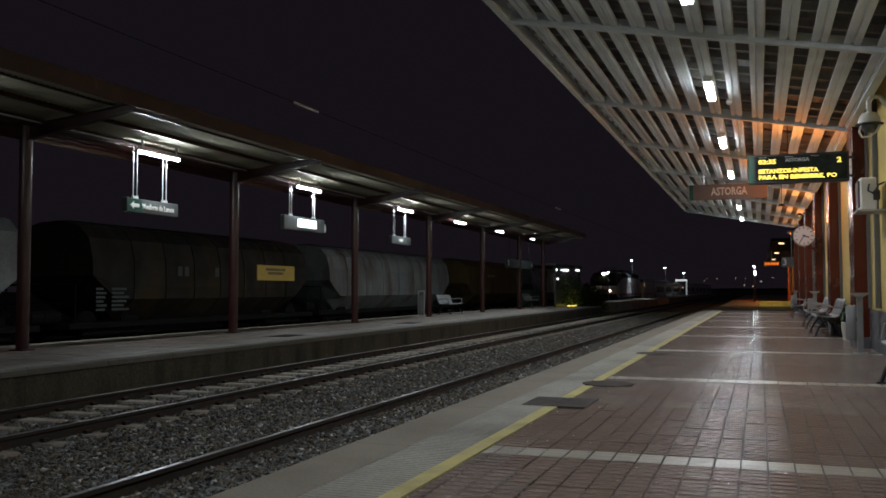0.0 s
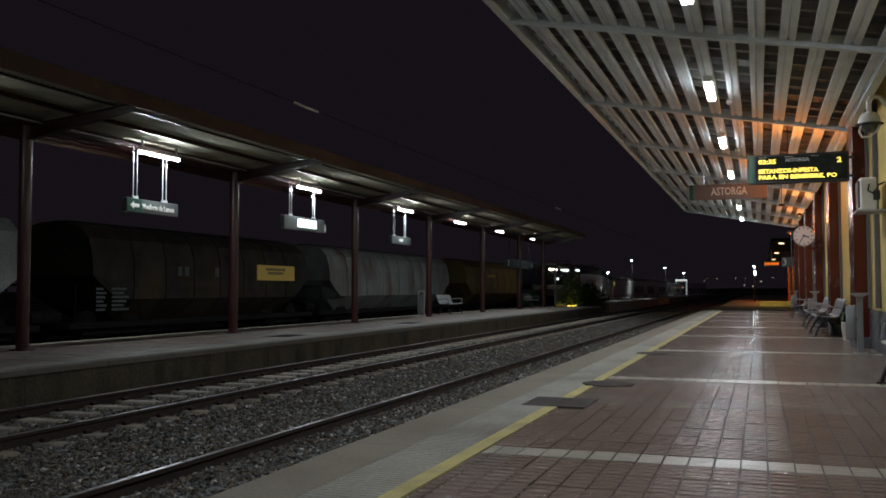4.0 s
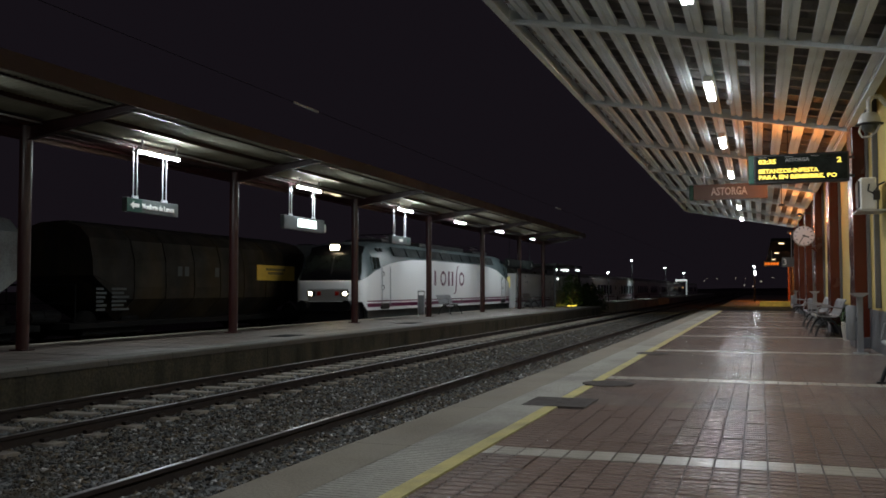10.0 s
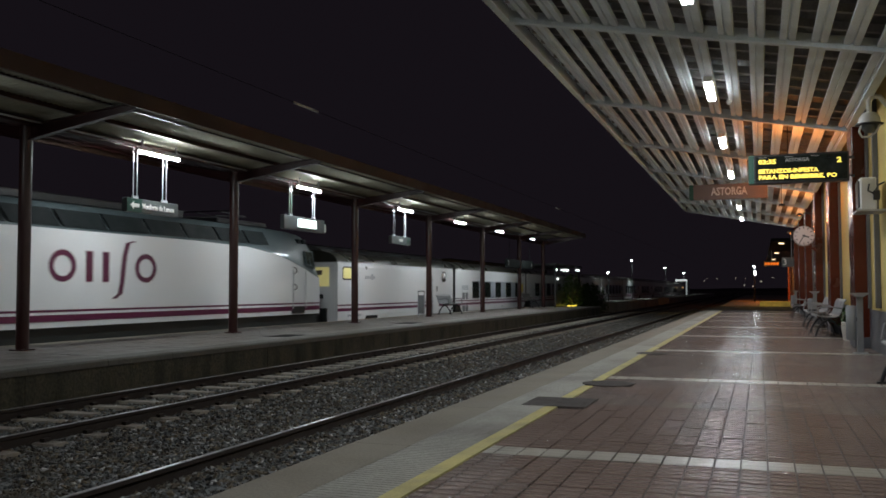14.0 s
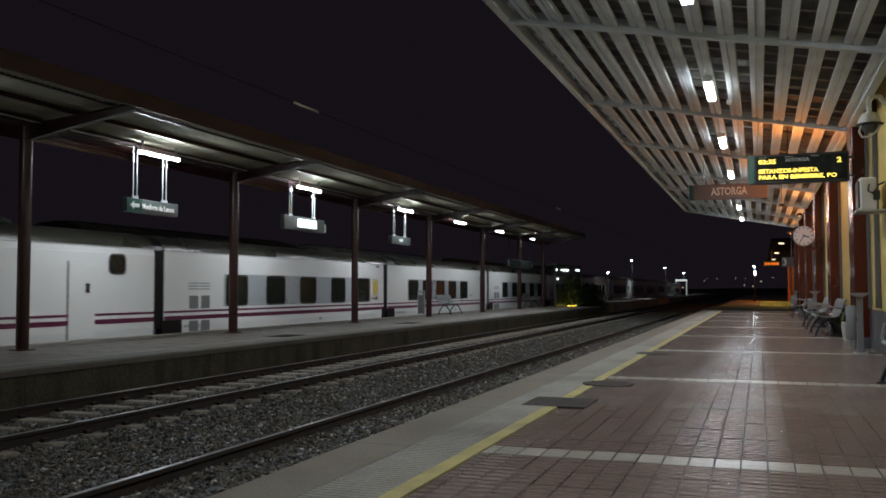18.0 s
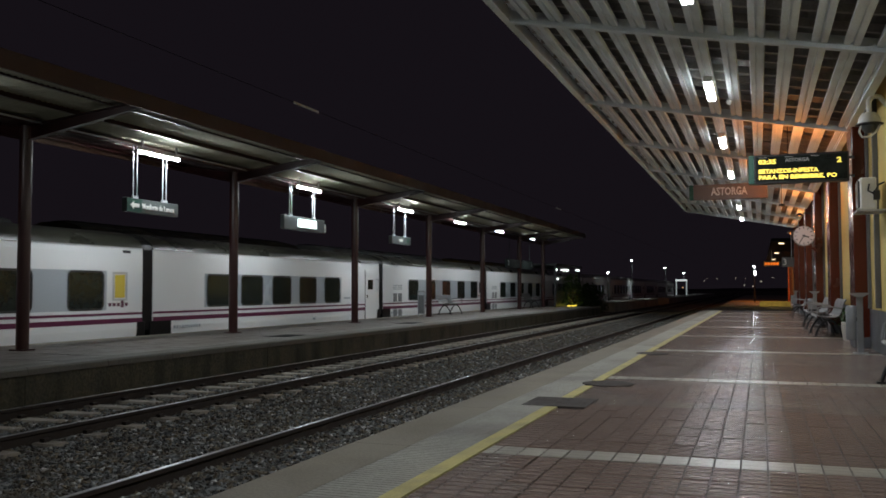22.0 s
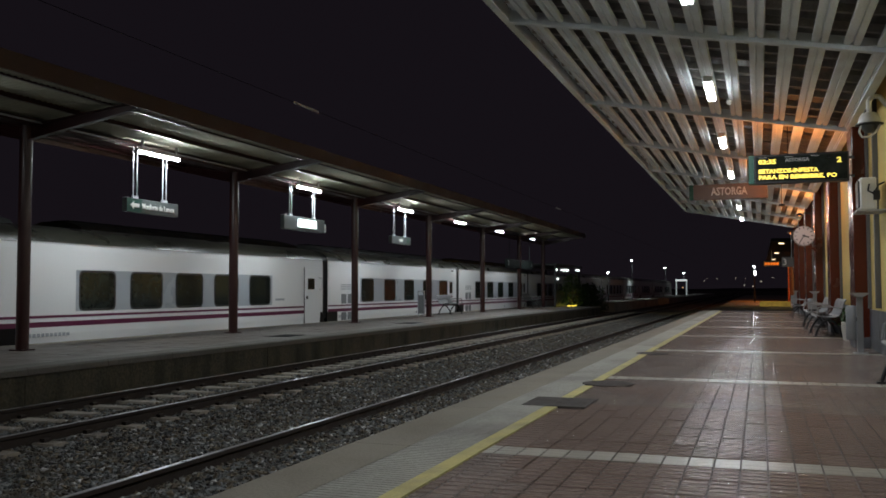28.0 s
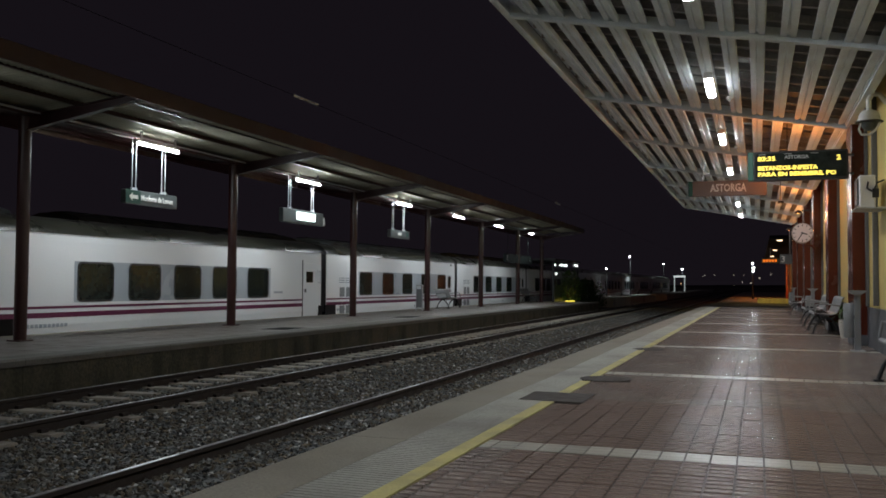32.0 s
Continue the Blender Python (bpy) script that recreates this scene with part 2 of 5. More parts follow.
CLOCK_FACE = glow("lit_clock_face", (0.55, 0.46, 0.45), 0.05)
YARD = mat("yard_paving", (0.24, 0.22, 0.19), 0.8, 0, 0.3, 1.5, 40, 0.4)
ASPHALT = mat("yard_asphalt", (0.04, 0.038, 0.036), 0.8, 0, 0.3, 1.5, 40, 0.4)
# shaded copy of the sign grey, for the unlit track number sign
SIGN_SHADED = mat("sign_shaded", (0.010, 0.013, 0.013), 0.9, 0, 0.1, 3, 40, 0.0, None, 0, 0, 0, 0.05)
# near black and barely glossy: puts darkness into parts the lamps would show
MATT_BLACK = mat("matt_black", (0.010, 0.010, 0.010), 0.95, 0, 0.3, 3, 40, 0.1, None, 0, 0, 0, 0.08)
TOWN = glow("town_light", (1.0, 0.86, 0.66), 0.5)
CLEAR = glass("clear_glass")


# ---- building helpers ----
def box(bm, x0, x1, y0, y1, z0, z1, bevel=0.0):
    r = bmesh.ops.create_cube(bm, size=1.0)
    vs = r["verts"]
    for v in vs:
        v.co = Vector((x0 + (v.co.x + 0.5) * (x1 - x0), y0 + (v.co.y + 0.5) * (y1 - y0), z0 + (v.co.z + 0.5) * (z1 - z0)))
    if bevel:
        es = list({e for v in vs for e in v.link_edges})
        bmesh.ops.bevel(bm, geom=es, offset=bevel, segments=2, affect="EDGES", profile=0.5)
    return vs


def tube(bm, p0, p1, r0, r1=None, n=12, caps=True):
    p0, p1 = Vector(p0), Vector(p1)
    d = p1 - p0
    m = Matrix.Translation((p0 + p1) / 2) @ d.to_track_quat("Z", "Y").to_matrix().to_4x4()
    bmesh.ops.create_cone(bm, cap_ends=caps, segments=n, radius1=r0, radius2=r0 if r1 is None else r1, depth=d.length, matrix=m)


def path_tube(bm, pts, r, n=8):
    for a, b in zip(pts, pts[1:]):
        tube(bm, a, b, r, r, n)
    for p in pts[1:-1]:
        bmesh.ops.create_uvsphere(bm, u_segments=n, v_segments=6, radius=r, matrix=Matrix.Translation(p))


def ball(bm, c, r, sx=1, sy=1, sz=1, u=14, v=9):
    bmesh.ops.create_uvsphere(bm, u_segments=u, v_segments=v, radius=r, matrix=Matrix.Translation(c) @ Matrix.Diagonal((sx, sy, sz, 1)))


def prism_y(bm, profile, y0, y1, closed=True):
    """A profile of (x, z) points carried along y."""
    a = [bm.verts.new((x, y0, z)) for x, z in profile]
    b = [bm.verts.new((x, y1, z)) for x, z in profile]
    k = len(profile)
    for i in range(k if closed else k - 1):
        j = (i + 1) % k
        bm.faces.new((a[i], a[j], b[j], b[i]))
    if closed:
        bm.faces.new(a[::-1])
        bm.faces.new(b)


def prism_x(bm, profile, x0, x1):
    """A profile of (y, z) points carried along x."""
    a = [bm.verts.new((x0, y, z)) for y, z in profile]
    b = [bm.verts.new((x1, y, z)) for y, z in profile]
    k = len(profile)
    for i in range(k):
        j = (i + 1) % k
        bm.faces.new((a[i], a[j], b[j], b[i]))
    bm.faces.new(a[::-1])
    bm.faces.new(b)


def lathe(bm, c, rings, n=18):
    """Rings of (radius, z) turned round the upright through c."""
    rows = []
    for r, z in rings:
        rows.append([bm.verts.new((c[0] + r * math.cos(2 * math.pi * i / n), c[1] + r * math.sin(2 * math.pi * i / n), c[2] + z)) for i in range(n)])
    for a, b in zip(rows, rows[1:]):
        for i in range(n):
            bm.faces.new((a[i], a[(i + 1) % n], b[(i + 1) % n], b[i]))
    bm.faces.new(rows[0][::-1])
    bm.faces.new(rows[-1])


def mesh_of(name, bm, material, smooth=False):
    bmesh.ops.recalc_face_normals(bm, faces=bm.faces)
    me = bpy.data.meshes.new(name)
    bm.to_mesh(me)
    bm.free()
    me.materials.append(material)
    if smooth:
        for p in me.polygons:
            p.use_smooth = True
        try:
            me.set_sharp_from_angle(angle=radians(38))
        except Exception:
            pass
    return me


def part(name, bm, material, parent=None, label="", smooth=False):
    ob = new(name, mesh_of(name, bm, material, smooth))
    if parent is not None:
        ob.parent = parent
    if label:
        ob["label"] = label
    return ob


def thing(name, m, label, category, group="", kind=""):
    ob = new(name)
    ob.empty_display_size = 0.2
    ob.matrix_basis = m
    return tagged(ob, label, category, group, kind)


def setting(name, bm, material, label, category="structure"):
    return tagged(part(name, bm, material), label, category, "", "structure")


def B():
    return bmesh.new()


def one(fn, *a, **k):
    bm = bmesh.new()
    fn(bm, *a, **k)
    return bm


def lettering(name, text, size, m, material, parent, align="CENTER", depth=0.004, squeeze=1.0, bold=0.0):
    """Words as a thin mesh; they read along local x, upright in local y."""
    cu = bpy.data.curves.new(name, "FONT")
    cu.body, cu.size, cu.align_x, cu.align_y, cu.extrude = text, size, align, "CENTER", depth
    cu.resolution_u = 2
    cu.offset = bold
    tmp = bpy.data.objects.new(name, cu)
    scene.collection.objects.link(tmp)
    dg = bpy.context.evaluated_depsgraph_get()
    me = bpy.data.meshes.new_from_object(tmp.evaluated_get(dg))
    bpy.data.objects.remove(tmp)
    me.transform(m @ Matrix.Diagonal((squeeze, 1, 1, 1)))
    me.materials.clear()
    me.materials.append(material)
    ob = new(name, me)
    ob.parent = parent
    return ob


FACE_CAM = pose(0, 0, 0, 90, 0, 0)     # words that face -y
FACE_X = pose(0, 0, 0, 90, 0, 90)      # words that face +x, reading along +y

# ---- the large structure ----
FLOOR_END = 43.4
RAIL_Z = -0.40
RAILS = (-2.90, -4.46, -6.86, -8.38)
EDGE = -2.56
LEFT_FRONT, LEFT_BACK, LEFT_END = -8.96, -12.87, 53.0
WALL_X = 1.78


def build_ground():
    bm = B()
    box(bm, -900, 900, -400, 1500, -1.4, -0.74)
    setting("ground", bm, SOIL, "dark bare soil and gravel of the railway yard", "ground")
    # track bed, a low ridge with sloping shoulders
    bm = B()
    prism_y(bm, [(-8.99, -0.74), (-8.99, -0.60), (-8.4, -0.56), (-6.9, -0.55), (-5.6, -0.60), (-4.4, -0.54), (-2.84, -0.50), (-2.66, -0.28), (-2.57, -0.10), (-2.57, -0.74)], -6, 330)
    setting("track_bed", bm, BALLAST, "grey ballast bed under two tracks", "ballast")
    bm = B()
    prism_y(bm, [(-20.8, -0.74), (-20.4, -0.58), (-12.9, -0.58), (-12.88, -0.74)], -30, 330)
    setting("track_bed_beyond", bm, BALLAST, "grey ballast bed beyond the island platform", "ballast")


def stone_field(name, count, y0, y1, x0, x1, zf, size, seed, mix=(0.64, 0.28, 0.08)):
    rng = np.random.default_rng(seed)
    base = np.array([(1, 0, 0), (-1, 0, 0), (0, 1, 0), (0, -1, 0), (0, 0, 1), (0, 0, -1)], float)
    tris = np.array([(0, 2, 4), (2, 1, 4), (1, 3, 4), (3, 0, 4), (2, 0, 5), (1, 2, 5), (3, 1, 5), (0, 3, 5)])
    u = rng.random(count)
    ys = y0 + (y1 - y0) * u ** 1.9
    xs = x0 + (x1 - x0) * rng.random(count)
    s = size * (0.6 + 0.9 * rng.random(count))
    v = base[None] * (0.6 + 0.7 * rng.random((count, 6, 1))) + 0.35 * (rng.random((count, 6, 3)) - 0.5)
    ang = rng.random((count, 3)) * 6.28
    ca, sa = np.cos(ang), np.sin(ang)
    out = v.copy()
    for k, (i, j) in enumerate(((0, 1), (1, 2), (0, 2))):
        a, b = out[:, :, i].copy(), out[:, :, j].copy()
        out[:, :, i] = a * ca[:, k, None] - b * sa[:, k, None]
        out[:, :, j] = a * sa[:, k, None] + b * ca[:, k, None]
    out *= s[:, None, None]
    out[:, :, 2] *= 0.75
    out += np.stack([xs, ys, np.array([zf(x) for x in xs]) + 0.012 * rng.random(count)], 1)[:, None, :]
    faces = (tris[None] + 6 * np.arange(count)[:, None, None]).reshape(-1, 3)
    me = bpy.data.meshes.new(name)
    me.from_pydata(out.reshape(-1, 3).tolist(), [], faces.tolist())
    for m in (STONE, STONE_WARM, STONE_PALE):
        me.materials.append(m)
    which = np.repeat(rng.choice(3, count, p=mix), 8).astype(np.int32)
    me.polygons.foreach_set("material_index", which)
    return new(name, me)


def bed_z(x):
    return float(np.interp(x, (-8.99, -8.4, -6.9, -5.6, -4.4, -2.84, -2.66, -2.57), (-0.60, -0.56, -0.55, -0.60, -0.54, -0.50, -0.28, -0.10)))


def build_stones():
    tagged(stone_field("ballast_stones", 92000, 3.0, 62.0, -6.42, -2.58, lambda x: bed_z(x) + 0.003, 0.029, 3), "loose grey crushed stone between the rails", "ballast", "", "stuff")
    tagged(stone_field("ballast_stones", 40000, 4.0, 62.0, -8.95, -6.42, lambda x: bed_z(x) + 0.002, 0.028, 4), "loose grey crushed stone round the sleepers", "ballast", "", "stuff")


def build_edge_grit():
    """Sandy grit that lies heaped along the platform's edge."""
    tagged(stone_field("edge_grit", 9000, 3.0, 45.0, -2.76, -2.545, lambda x: bed_z(x) + 0.01, 0.017, 6, (0.2, 0.62, 0.18)), "sandy grit and small stones heaped along the platform edge", "gravel", "", "stuff")


def rail_profile(x):
    z = RAIL_Z
    half = [(0.036, 0), (0.036, -0.03), (0.012, -0.045), (0.010, -0.13), (0.07, -0.150), (0.07, -0.165)]
    return [(x + a, z + b - 0.002) for a, b in half] + [(x - a, z + b - 0.002) for a, b in half[::-1]]


def build_track(name, xa, xb, y1, sleepers, zs, label):
    tr = thing(name, pose(0, 0, 0), label, "railway track", "", "structure")
    for x in (xa, xb):
        r = part("rail", one(prism_y, rail_profile(x), -6, y1), RAIL_RUST, tr)
        part("rail_head", one(box, x - 0.02, x + 0.02, -6, y1, RAIL_Z - 0.003, RAIL_Z + 0.002), RAIL_HEAD, r, "bright worn steel running surface")
    if sleepers:
        c = (xa + xb) / 2
        bm = B()
        for x, i, o in ((xa - c, 0.10, 0.28), (xb - c, 0.06, 0.64)):
            prism_x(bm, [(-0.12, -0.1), (-0.12, 0.02), (-0.09, 0.055), (0.09, 0.055), (0.12, 0.02), (0.12, -0.1)], x - i, x + o)
        tube(bm, (xa - c, 0, -0.02), (xb - c, 0, -0.02), 0.03, 0.03, 6)
        me = mesh_of("sleeper", bm, SLEEPER)
        bm = B()
        for x in (xa - c, xb - c):
            for d in (-0.085, 0.085):
                box(bm, x + d - 0.03, x + d + 0.03, -0.05, 0.05, 0.055, 0.095, 0.008)
        clip = mesh_of("rail_clip", bm, RAIL_RUST)
        k = 0
        y = 2.2
        while y < sleepers:
            s = new("sleeper", me)
            s.parent = tr
            s.location = (c, y, zs + random.uniform(-0.006, 0.006))
            s.rotation_euler = (0, 0, radians(random.uniform(-0.6, 0.6)))
            if y < 22:
                cl = new("rail_clip", clip)
                cl.parent = s
            y += 0.605
    return tr


def build_right_platform():
    bm = B()
    box(bm, EDGE + 0.02, 12, -8, FLOOR_END, -1.0, -0.012)
    setting("platform", bm, JOINT, "station platform with a concrete edge and terracotta tiles", "platform")
    # sandy rounded edge and grey margin
    pl = thing("platform_edge", pose(0, 0, 0), "worn concrete platform edge strip with sandy border", "platform edge", "", "structure")
    ys = [-8 + 1.9 * i for i in range(28)]
    k = 0
    for y in ys:
        y2 = min(y + 1.895, FLOOR_END)
        if y2 <= y:
            continue
        bm = B()
        prism_y(bm, [(EDGE, -0.5), (EDGE, -0.03), (EDGE + 0.03, 0.0), (EDGE + 0.43, 0.001), (EDGE + 0.43, -0.5)], y, y2)
        part("edge_stone", bm, CONCRETE_SANDY, pl)
        zt = 0.001 + 0.002 * (k % 3)
        prof, yy = [(y2, -0.3), (y + 0.003, -0.3), (y + 0.003, zt - 0.004)], y + 0.008
        while yy < y2 - 0.03:
            prof += [(yy, zt), (yy + 0.034, zt), (yy + 0.039, zt - 0.005), (yy + 0.046, zt - 0.005)]
            yy += 0.05
        part("margin_slab", one(prism_x, prof + [(y2, zt - 0.004)], EDGE + 0.434, -1.75), CONCRETE, pl)
        k += 1
    pl2 = thing("yellow_line", pose(0, 0, 0), "worn painted yellow safety line along the platform", "marking", "", "structure")
    for y0, y1 in ((-8, 7.45), (8.07, 9.17), (9.72, 13.86), (14.34, FLOOR_END)):
        part("paint_strip", one(box, -1.748, -1.642, y0, y1, -0.05, 0.003), YELLOW_PAINT, pl2)


PITCH = 0.144
ROW = 0.375
BAND = 0.28


def tile_mesh(name, w, d, material, ridges, deep=0.007):
    bm = B()
    g, gy = 0.0052, 0.002
    z0, z1 = -0.02, 0.0
    x0, x1, y0, y1 = g, w - g, gy, d - gy
    bv = 0.003
    low = [bm.verts.new(c) for c in ((x0, y0, z0), (x1, y0, z0), (x1, y1, z0), (x0, y1, z0))]
    mid = [bm.verts.new(c) for c in ((x0, y0, z1 - bv), (x1, y0, z1 - bv), (x1, y1, z1 - bv), (x0, y1, z1 - bv))]
    for i in range(4):
        j = (i + 1) % 4
        bm.faces.new((low[i], low[j], mid[j], mid[i]))
    if not ridges:
        top = [bm.verts.new(c) for c in ((x0 + bv, y0 + bv, z1), (x1 - bv, y0 + bv, z1), (x1 - bv, y1 - bv, z1), (x0 + bv, y1 - bv, z1))]
        for i in range(4):
            j = (i + 1) % 4
            bm.faces.new((mid[i], mid[j], top[j], top[i]))
        bm.faces.new(top)
    else:
        # ridges that run across the platform
        pts = []
        n = ridges
        step = (y1 - y0 - 2 * bv) / n
        for i in range(n):
            a = y0 + bv + i * step
            pts += [(a, z1 - deep), (a + step * 0.14, z1 - deep), (a + step * 0.19, z1 - 0.001), (a + step * 0.24, z1), (a + step * 0.80, z1), (a + step * 0.85, z1 - 0.001), (a + step * 0.9, z1 - deep)]
        va = [bm.verts.new((x0, y, z)) for y, z in pts]
        vb = [bm.verts.new((x1, y, z)) for y, z in pts]
        for i in range(len(pts) - 1):
            bm.faces.new((va[i], vb[i], vb[i + 1], va[i + 1]))
    return mesh_of(name, bm, material)


def tile_rows():
    """Rows of (y, depth, pale): a narrow pale band, then twelve rows of brown tiles, again and again."""
    rows, y = [], 5.24 - 2 * 4.78
    while y < FLOOR_END:
        rows.append((y, BAND, True))
        y += BAND
        for i in range(12):
            rows.append((y, ROW, False))
            y += ROW
    return [r for r in rows if r[0] > -1.2 and r[0] + r[1] < FLOOR_END + 0.01]


def build_tiles():
    floor = thing("tile_floor", pose(0, 0, 0), "glossy terracotta ribbed platform tiles with pale cross bands", "floor", "", "structure")
    cols = 24
    x0, x_line = -1.701, -1.638
    near_r = tile_mesh("tile", PITCH, ROW, TILE, 4)
    near_p = tile_mesh("tile", PITCH, BAND, TILE_PALE, 3, 0.002)
    verts, faces = {0: [], 1: []}, {0: [], 1: []}
    made = 0
    random.seed(11)
    for y, depth, pale in tile_rows():
        for c in range(cols):
            x = x0 + c * PITCH
            wide = PITCH
            if x < x_line:
                x, wide = x_line, x + PITCH - x_line
            lift = random.uniform(-0.003, 0.0) * (1 if y < 9 else 0.25)
            cx, cy = x + PITCH / 2, y + depth / 2
            if -1.96 < cx < -1.40 and 7.35 < cy < 8.15:
                continue
            if math.hypot(cx + 1.53, (cy - 9.45)) < 0.2:
                continue
            if 3.4 < y < 7.6 and made < 300 and x + 0.38 * y > 0.4 and x < 1.3:
                t = new("tile", near_p if pale else near_r)
                t.parent = floor
                t.location = (x, y, lift)
                t.rotation_euler = (random.uniform(-0.006, 0.006), random.uniform(-0.008, 0.008), 0)
                made += 1
                continue
            w = 1 if pale else 0
            V, F = verts[w], faces[w]
            g = 0.0052 - 0.0022 * min(1, max(0, (y - 9) / 9))
            gy = 0.002
            k = len(V)
            tx, ty = random.uniform(-0.005, 0.005) * PITCH * (1 if y < 9 else 0.4), random.uniform(-0.005, 0.005) * depth * (1 if y < 9 else 0.4)
            if y < 40.0:
                n = 3 if pale else 4
                deep = 0.002 if pale else 0.007
                step = (depth - 2 * gy) / n
                m = 0
                for i in range(n):
                    a = y + gy + i * step
                    for yy, zz in ((a, -deep), (a + step * 0.14, -deep), (a + step * 0.2, 0.0), (a + step * 0.84, 0.0), (a + step * 0.9, -deep)):
                        zt = zz + lift + ty * ((yy - y) / depth - 0.5)
                        V.append((x + g, yy, zt - tx))
                        V.append((x + wide - g, yy, zt + tx))
                        m += 1
                for i in range(m - 1):
                    F.append((k + 2 * i, k + 2 * i + 1, k + 2 * i + 3, k + 2 * i + 2))
            else:
                b = 0.0015
                for dx, dy, z in ((g, gy, -0.018), (wide - g, gy, -0.018), (wide - g, depth - gy, -0.018), (g, depth - gy, -0.018),
                                  (g + b, gy + b, 0), (wide - g - b, gy + b, 0), (wide - g - b, depth - gy - b, 0), (g + b, depth - gy - b, 0)):
                    V.append((x + dx, y + dy, z + lift + tx * (1 if dx > g * 3 else -1) + ty * (1 if dy > gy * 4 else -1)))
                for i in range(4):
                    j = (i + 1) % 4
                    F.append((k + i, k + j, k + 4 + j, k + 4 + i))
                F.append((k + 4, k + 5, k + 6, k + 7))
    for w, m in ((0, TILE), (1, TILE_PALE)):
        me = bpy.data.meshes.new("tiles")
        me.from_pydata(verts[w], [], faces[w])
        me.materials.append(m)
        ob = new("tiles", me)
        ob.parent = floor
        tagged(ob, "rows of terracotta tiles" if w == 0 else "bands of pale tiles", "", "", "stuff")


def build_covers():
    g = thing("drain_cover", pose(-1.68, 7.76, 0), "rectangular dark iron drain cover set in the platform", "drain cover")
    part("frame", one(box, -0.28, 0.28, -0.31, 0.31, -0.03, 0.0065), IRON, g)
    bm = B()
    for i in range(9):
        for j in range(8):
            box(bm, -0.25 + i * 0.056, -0.25 + i * 0.056 + 0.04, -0.28 + j * 0.072, -0.28 + j * 0.072 + 0.05, 0.0065, 0.0075)
    part("tread_plate", bm, IRON, g)
    for x, y, r in ((-1.53, 9.45, 0.27), (-1.60, 14.1, 0.25)):
        m = thing("manhole_cover", pose(x, y, 0), "round dark cast iron manhole cover", "manhole cover", "manhole covers")
        part("rim", one(lathe, (0, 0, 0), [(r, -0.03), (r, 0.007), (r - 0.02, 0.009)], 36), IRON, m)
        bm = B()
        for i in range(-4, 5):
            for j in range(-4, 5):
                if i * i + j * j < 15:
                    box(bm, i * 0.055 - 0.018, i * 0.055 + 0.018, j * 0.055 - 0.018, j * 0.055 + 0.018, 0.009, 0.0102)
        part("tread", bm, IRON, m)


def build_left_platform():
    bm = B()
    box(bm, LEFT_BACK + 0.1, LEFT_FRONT - 0.06, -12, LEFT_END, -1.0, -0.012)
    setting("island_platform", bm, CONCRETE, "island platform between two tracks", "platform")
    wall = thing("platform_face", pose(0, 0, 0), "stained mossy concrete platform face beside the track", "wall", "", "structure")
    for i in range(22):
        y = -12 + 3.0 * i
        if y >= LEFT_END:
            break
        part("face_panel", one(box, LEFT_FRONT - 0.09, LEFT_FRONT - 0.05 + 0.004 * (i % 2), y + 0.001, min(y + 2.999, LEFT_END), -0.85, -0.10), WALL_STAINED, wall)
    cop = thing("platform_coping", pose(0, 0, 0), "pale worn concrete coping along the island platform", "coping", "", "structure")
    for i in range(44):
        y = -12 + 1.5 * i
        if y >= LEFT_END:
            break
        y2 = min(y + 1.492, LEFT_END)
        bm = B()
        prism_y(bm, [(LEFT_FRONT - 0.42, -0.10), (LEFT_FRONT, -0.10), (LEFT_FRONT, -0.025), (LEFT_FRONT - 0.03, 0.002), (LEFT_FRONT - 0.42, 0.003)], y, y2)
        part("coping_stone", bm, COPING, cop)
        bm = B()
        prism_y(bm, [(LEFT_BACK, -0.12), (LEFT_BACK + 0.3, -0.12), (LEFT_BACK + 0.3, 0.004), (LEFT_BACK + 0.02, 0.004), (LEFT_BACK, -0.02)], y, y2)
        part("coping_stone", bm, CONCRETE_SANDY, cop)
    pv = thing("island_paving", pose(0, 0, 0), "dull reddish paving slabs on the island platform", "paving", "", "structure")
    me = mesh_of("paving_slab", one(box, 0.004, 0.626, 0.004, 0.996, -0.03, 0.0), ISLAND_PAVING)
    for i in range(60):
        for j in range(5):
            if -12 + i >= LEFT_END or not (-2 < -12 + i):
                continue
            s = new("paving_slab", me)
            s.parent = pv
            s.location = (LEFT_BACK + 0.302 + j * 0.6365, -12 + i, 0.001 * ((i * 7 + j * 3) % 3))
    for y, x in ((17.0, -9.75), (24.6, -9.9)):
        h = thing("drain_hatch", pose(x, y, 0.004), "flat dark drain hatch in the island platform", "hatch", "hatches")
        part("plate", one(box, -0.25, 0.25, -0.4, 0.4, 0, 0.008, 0.002), MATT_BLACK, h)
        part("frame", one(box, -0.29, 0.29, -0.44, 0.44, 0, 0.003), IRON, h)


def build_weeds():
    """Tufts of dry weeds and leaf litter along the foot of the island platform."""
    rng = random.Random(17)
    verts, faces = [], []
    for i in range(260):
        y = 9 + 38 * rng.random()
        x = LEFT_FRONT + rng.uniform(0.02, 0.30)
        for j in range(9):
            a, h, r = rng.uniform(0, 6.28), rng.uniform(0.05, 0.16), rng.uniform(0.02, 0.07)
            k = len(verts)
            cx, cy = x + rng.uniform(-0.05, 0.05), y + rng.uniform(-0.08, 0.08)
            verts += [(cx - 0.006, cy, -0.60), (cx + 0.006, cy, -0.60), (cx + r * math.cos(a), cy + r * math.sin(a), -0.58 + h)]
            faces.append((k, k + 1, k + 2))
    me = bpy.data.meshes.new("weeds")
    me.from_pydata(verts, [], faces)
    me.materials.append(WEED)
    tagged(new("weeds", me), "dry weeds along the foot of the mossy platform face", "weeds", "", "stuff")


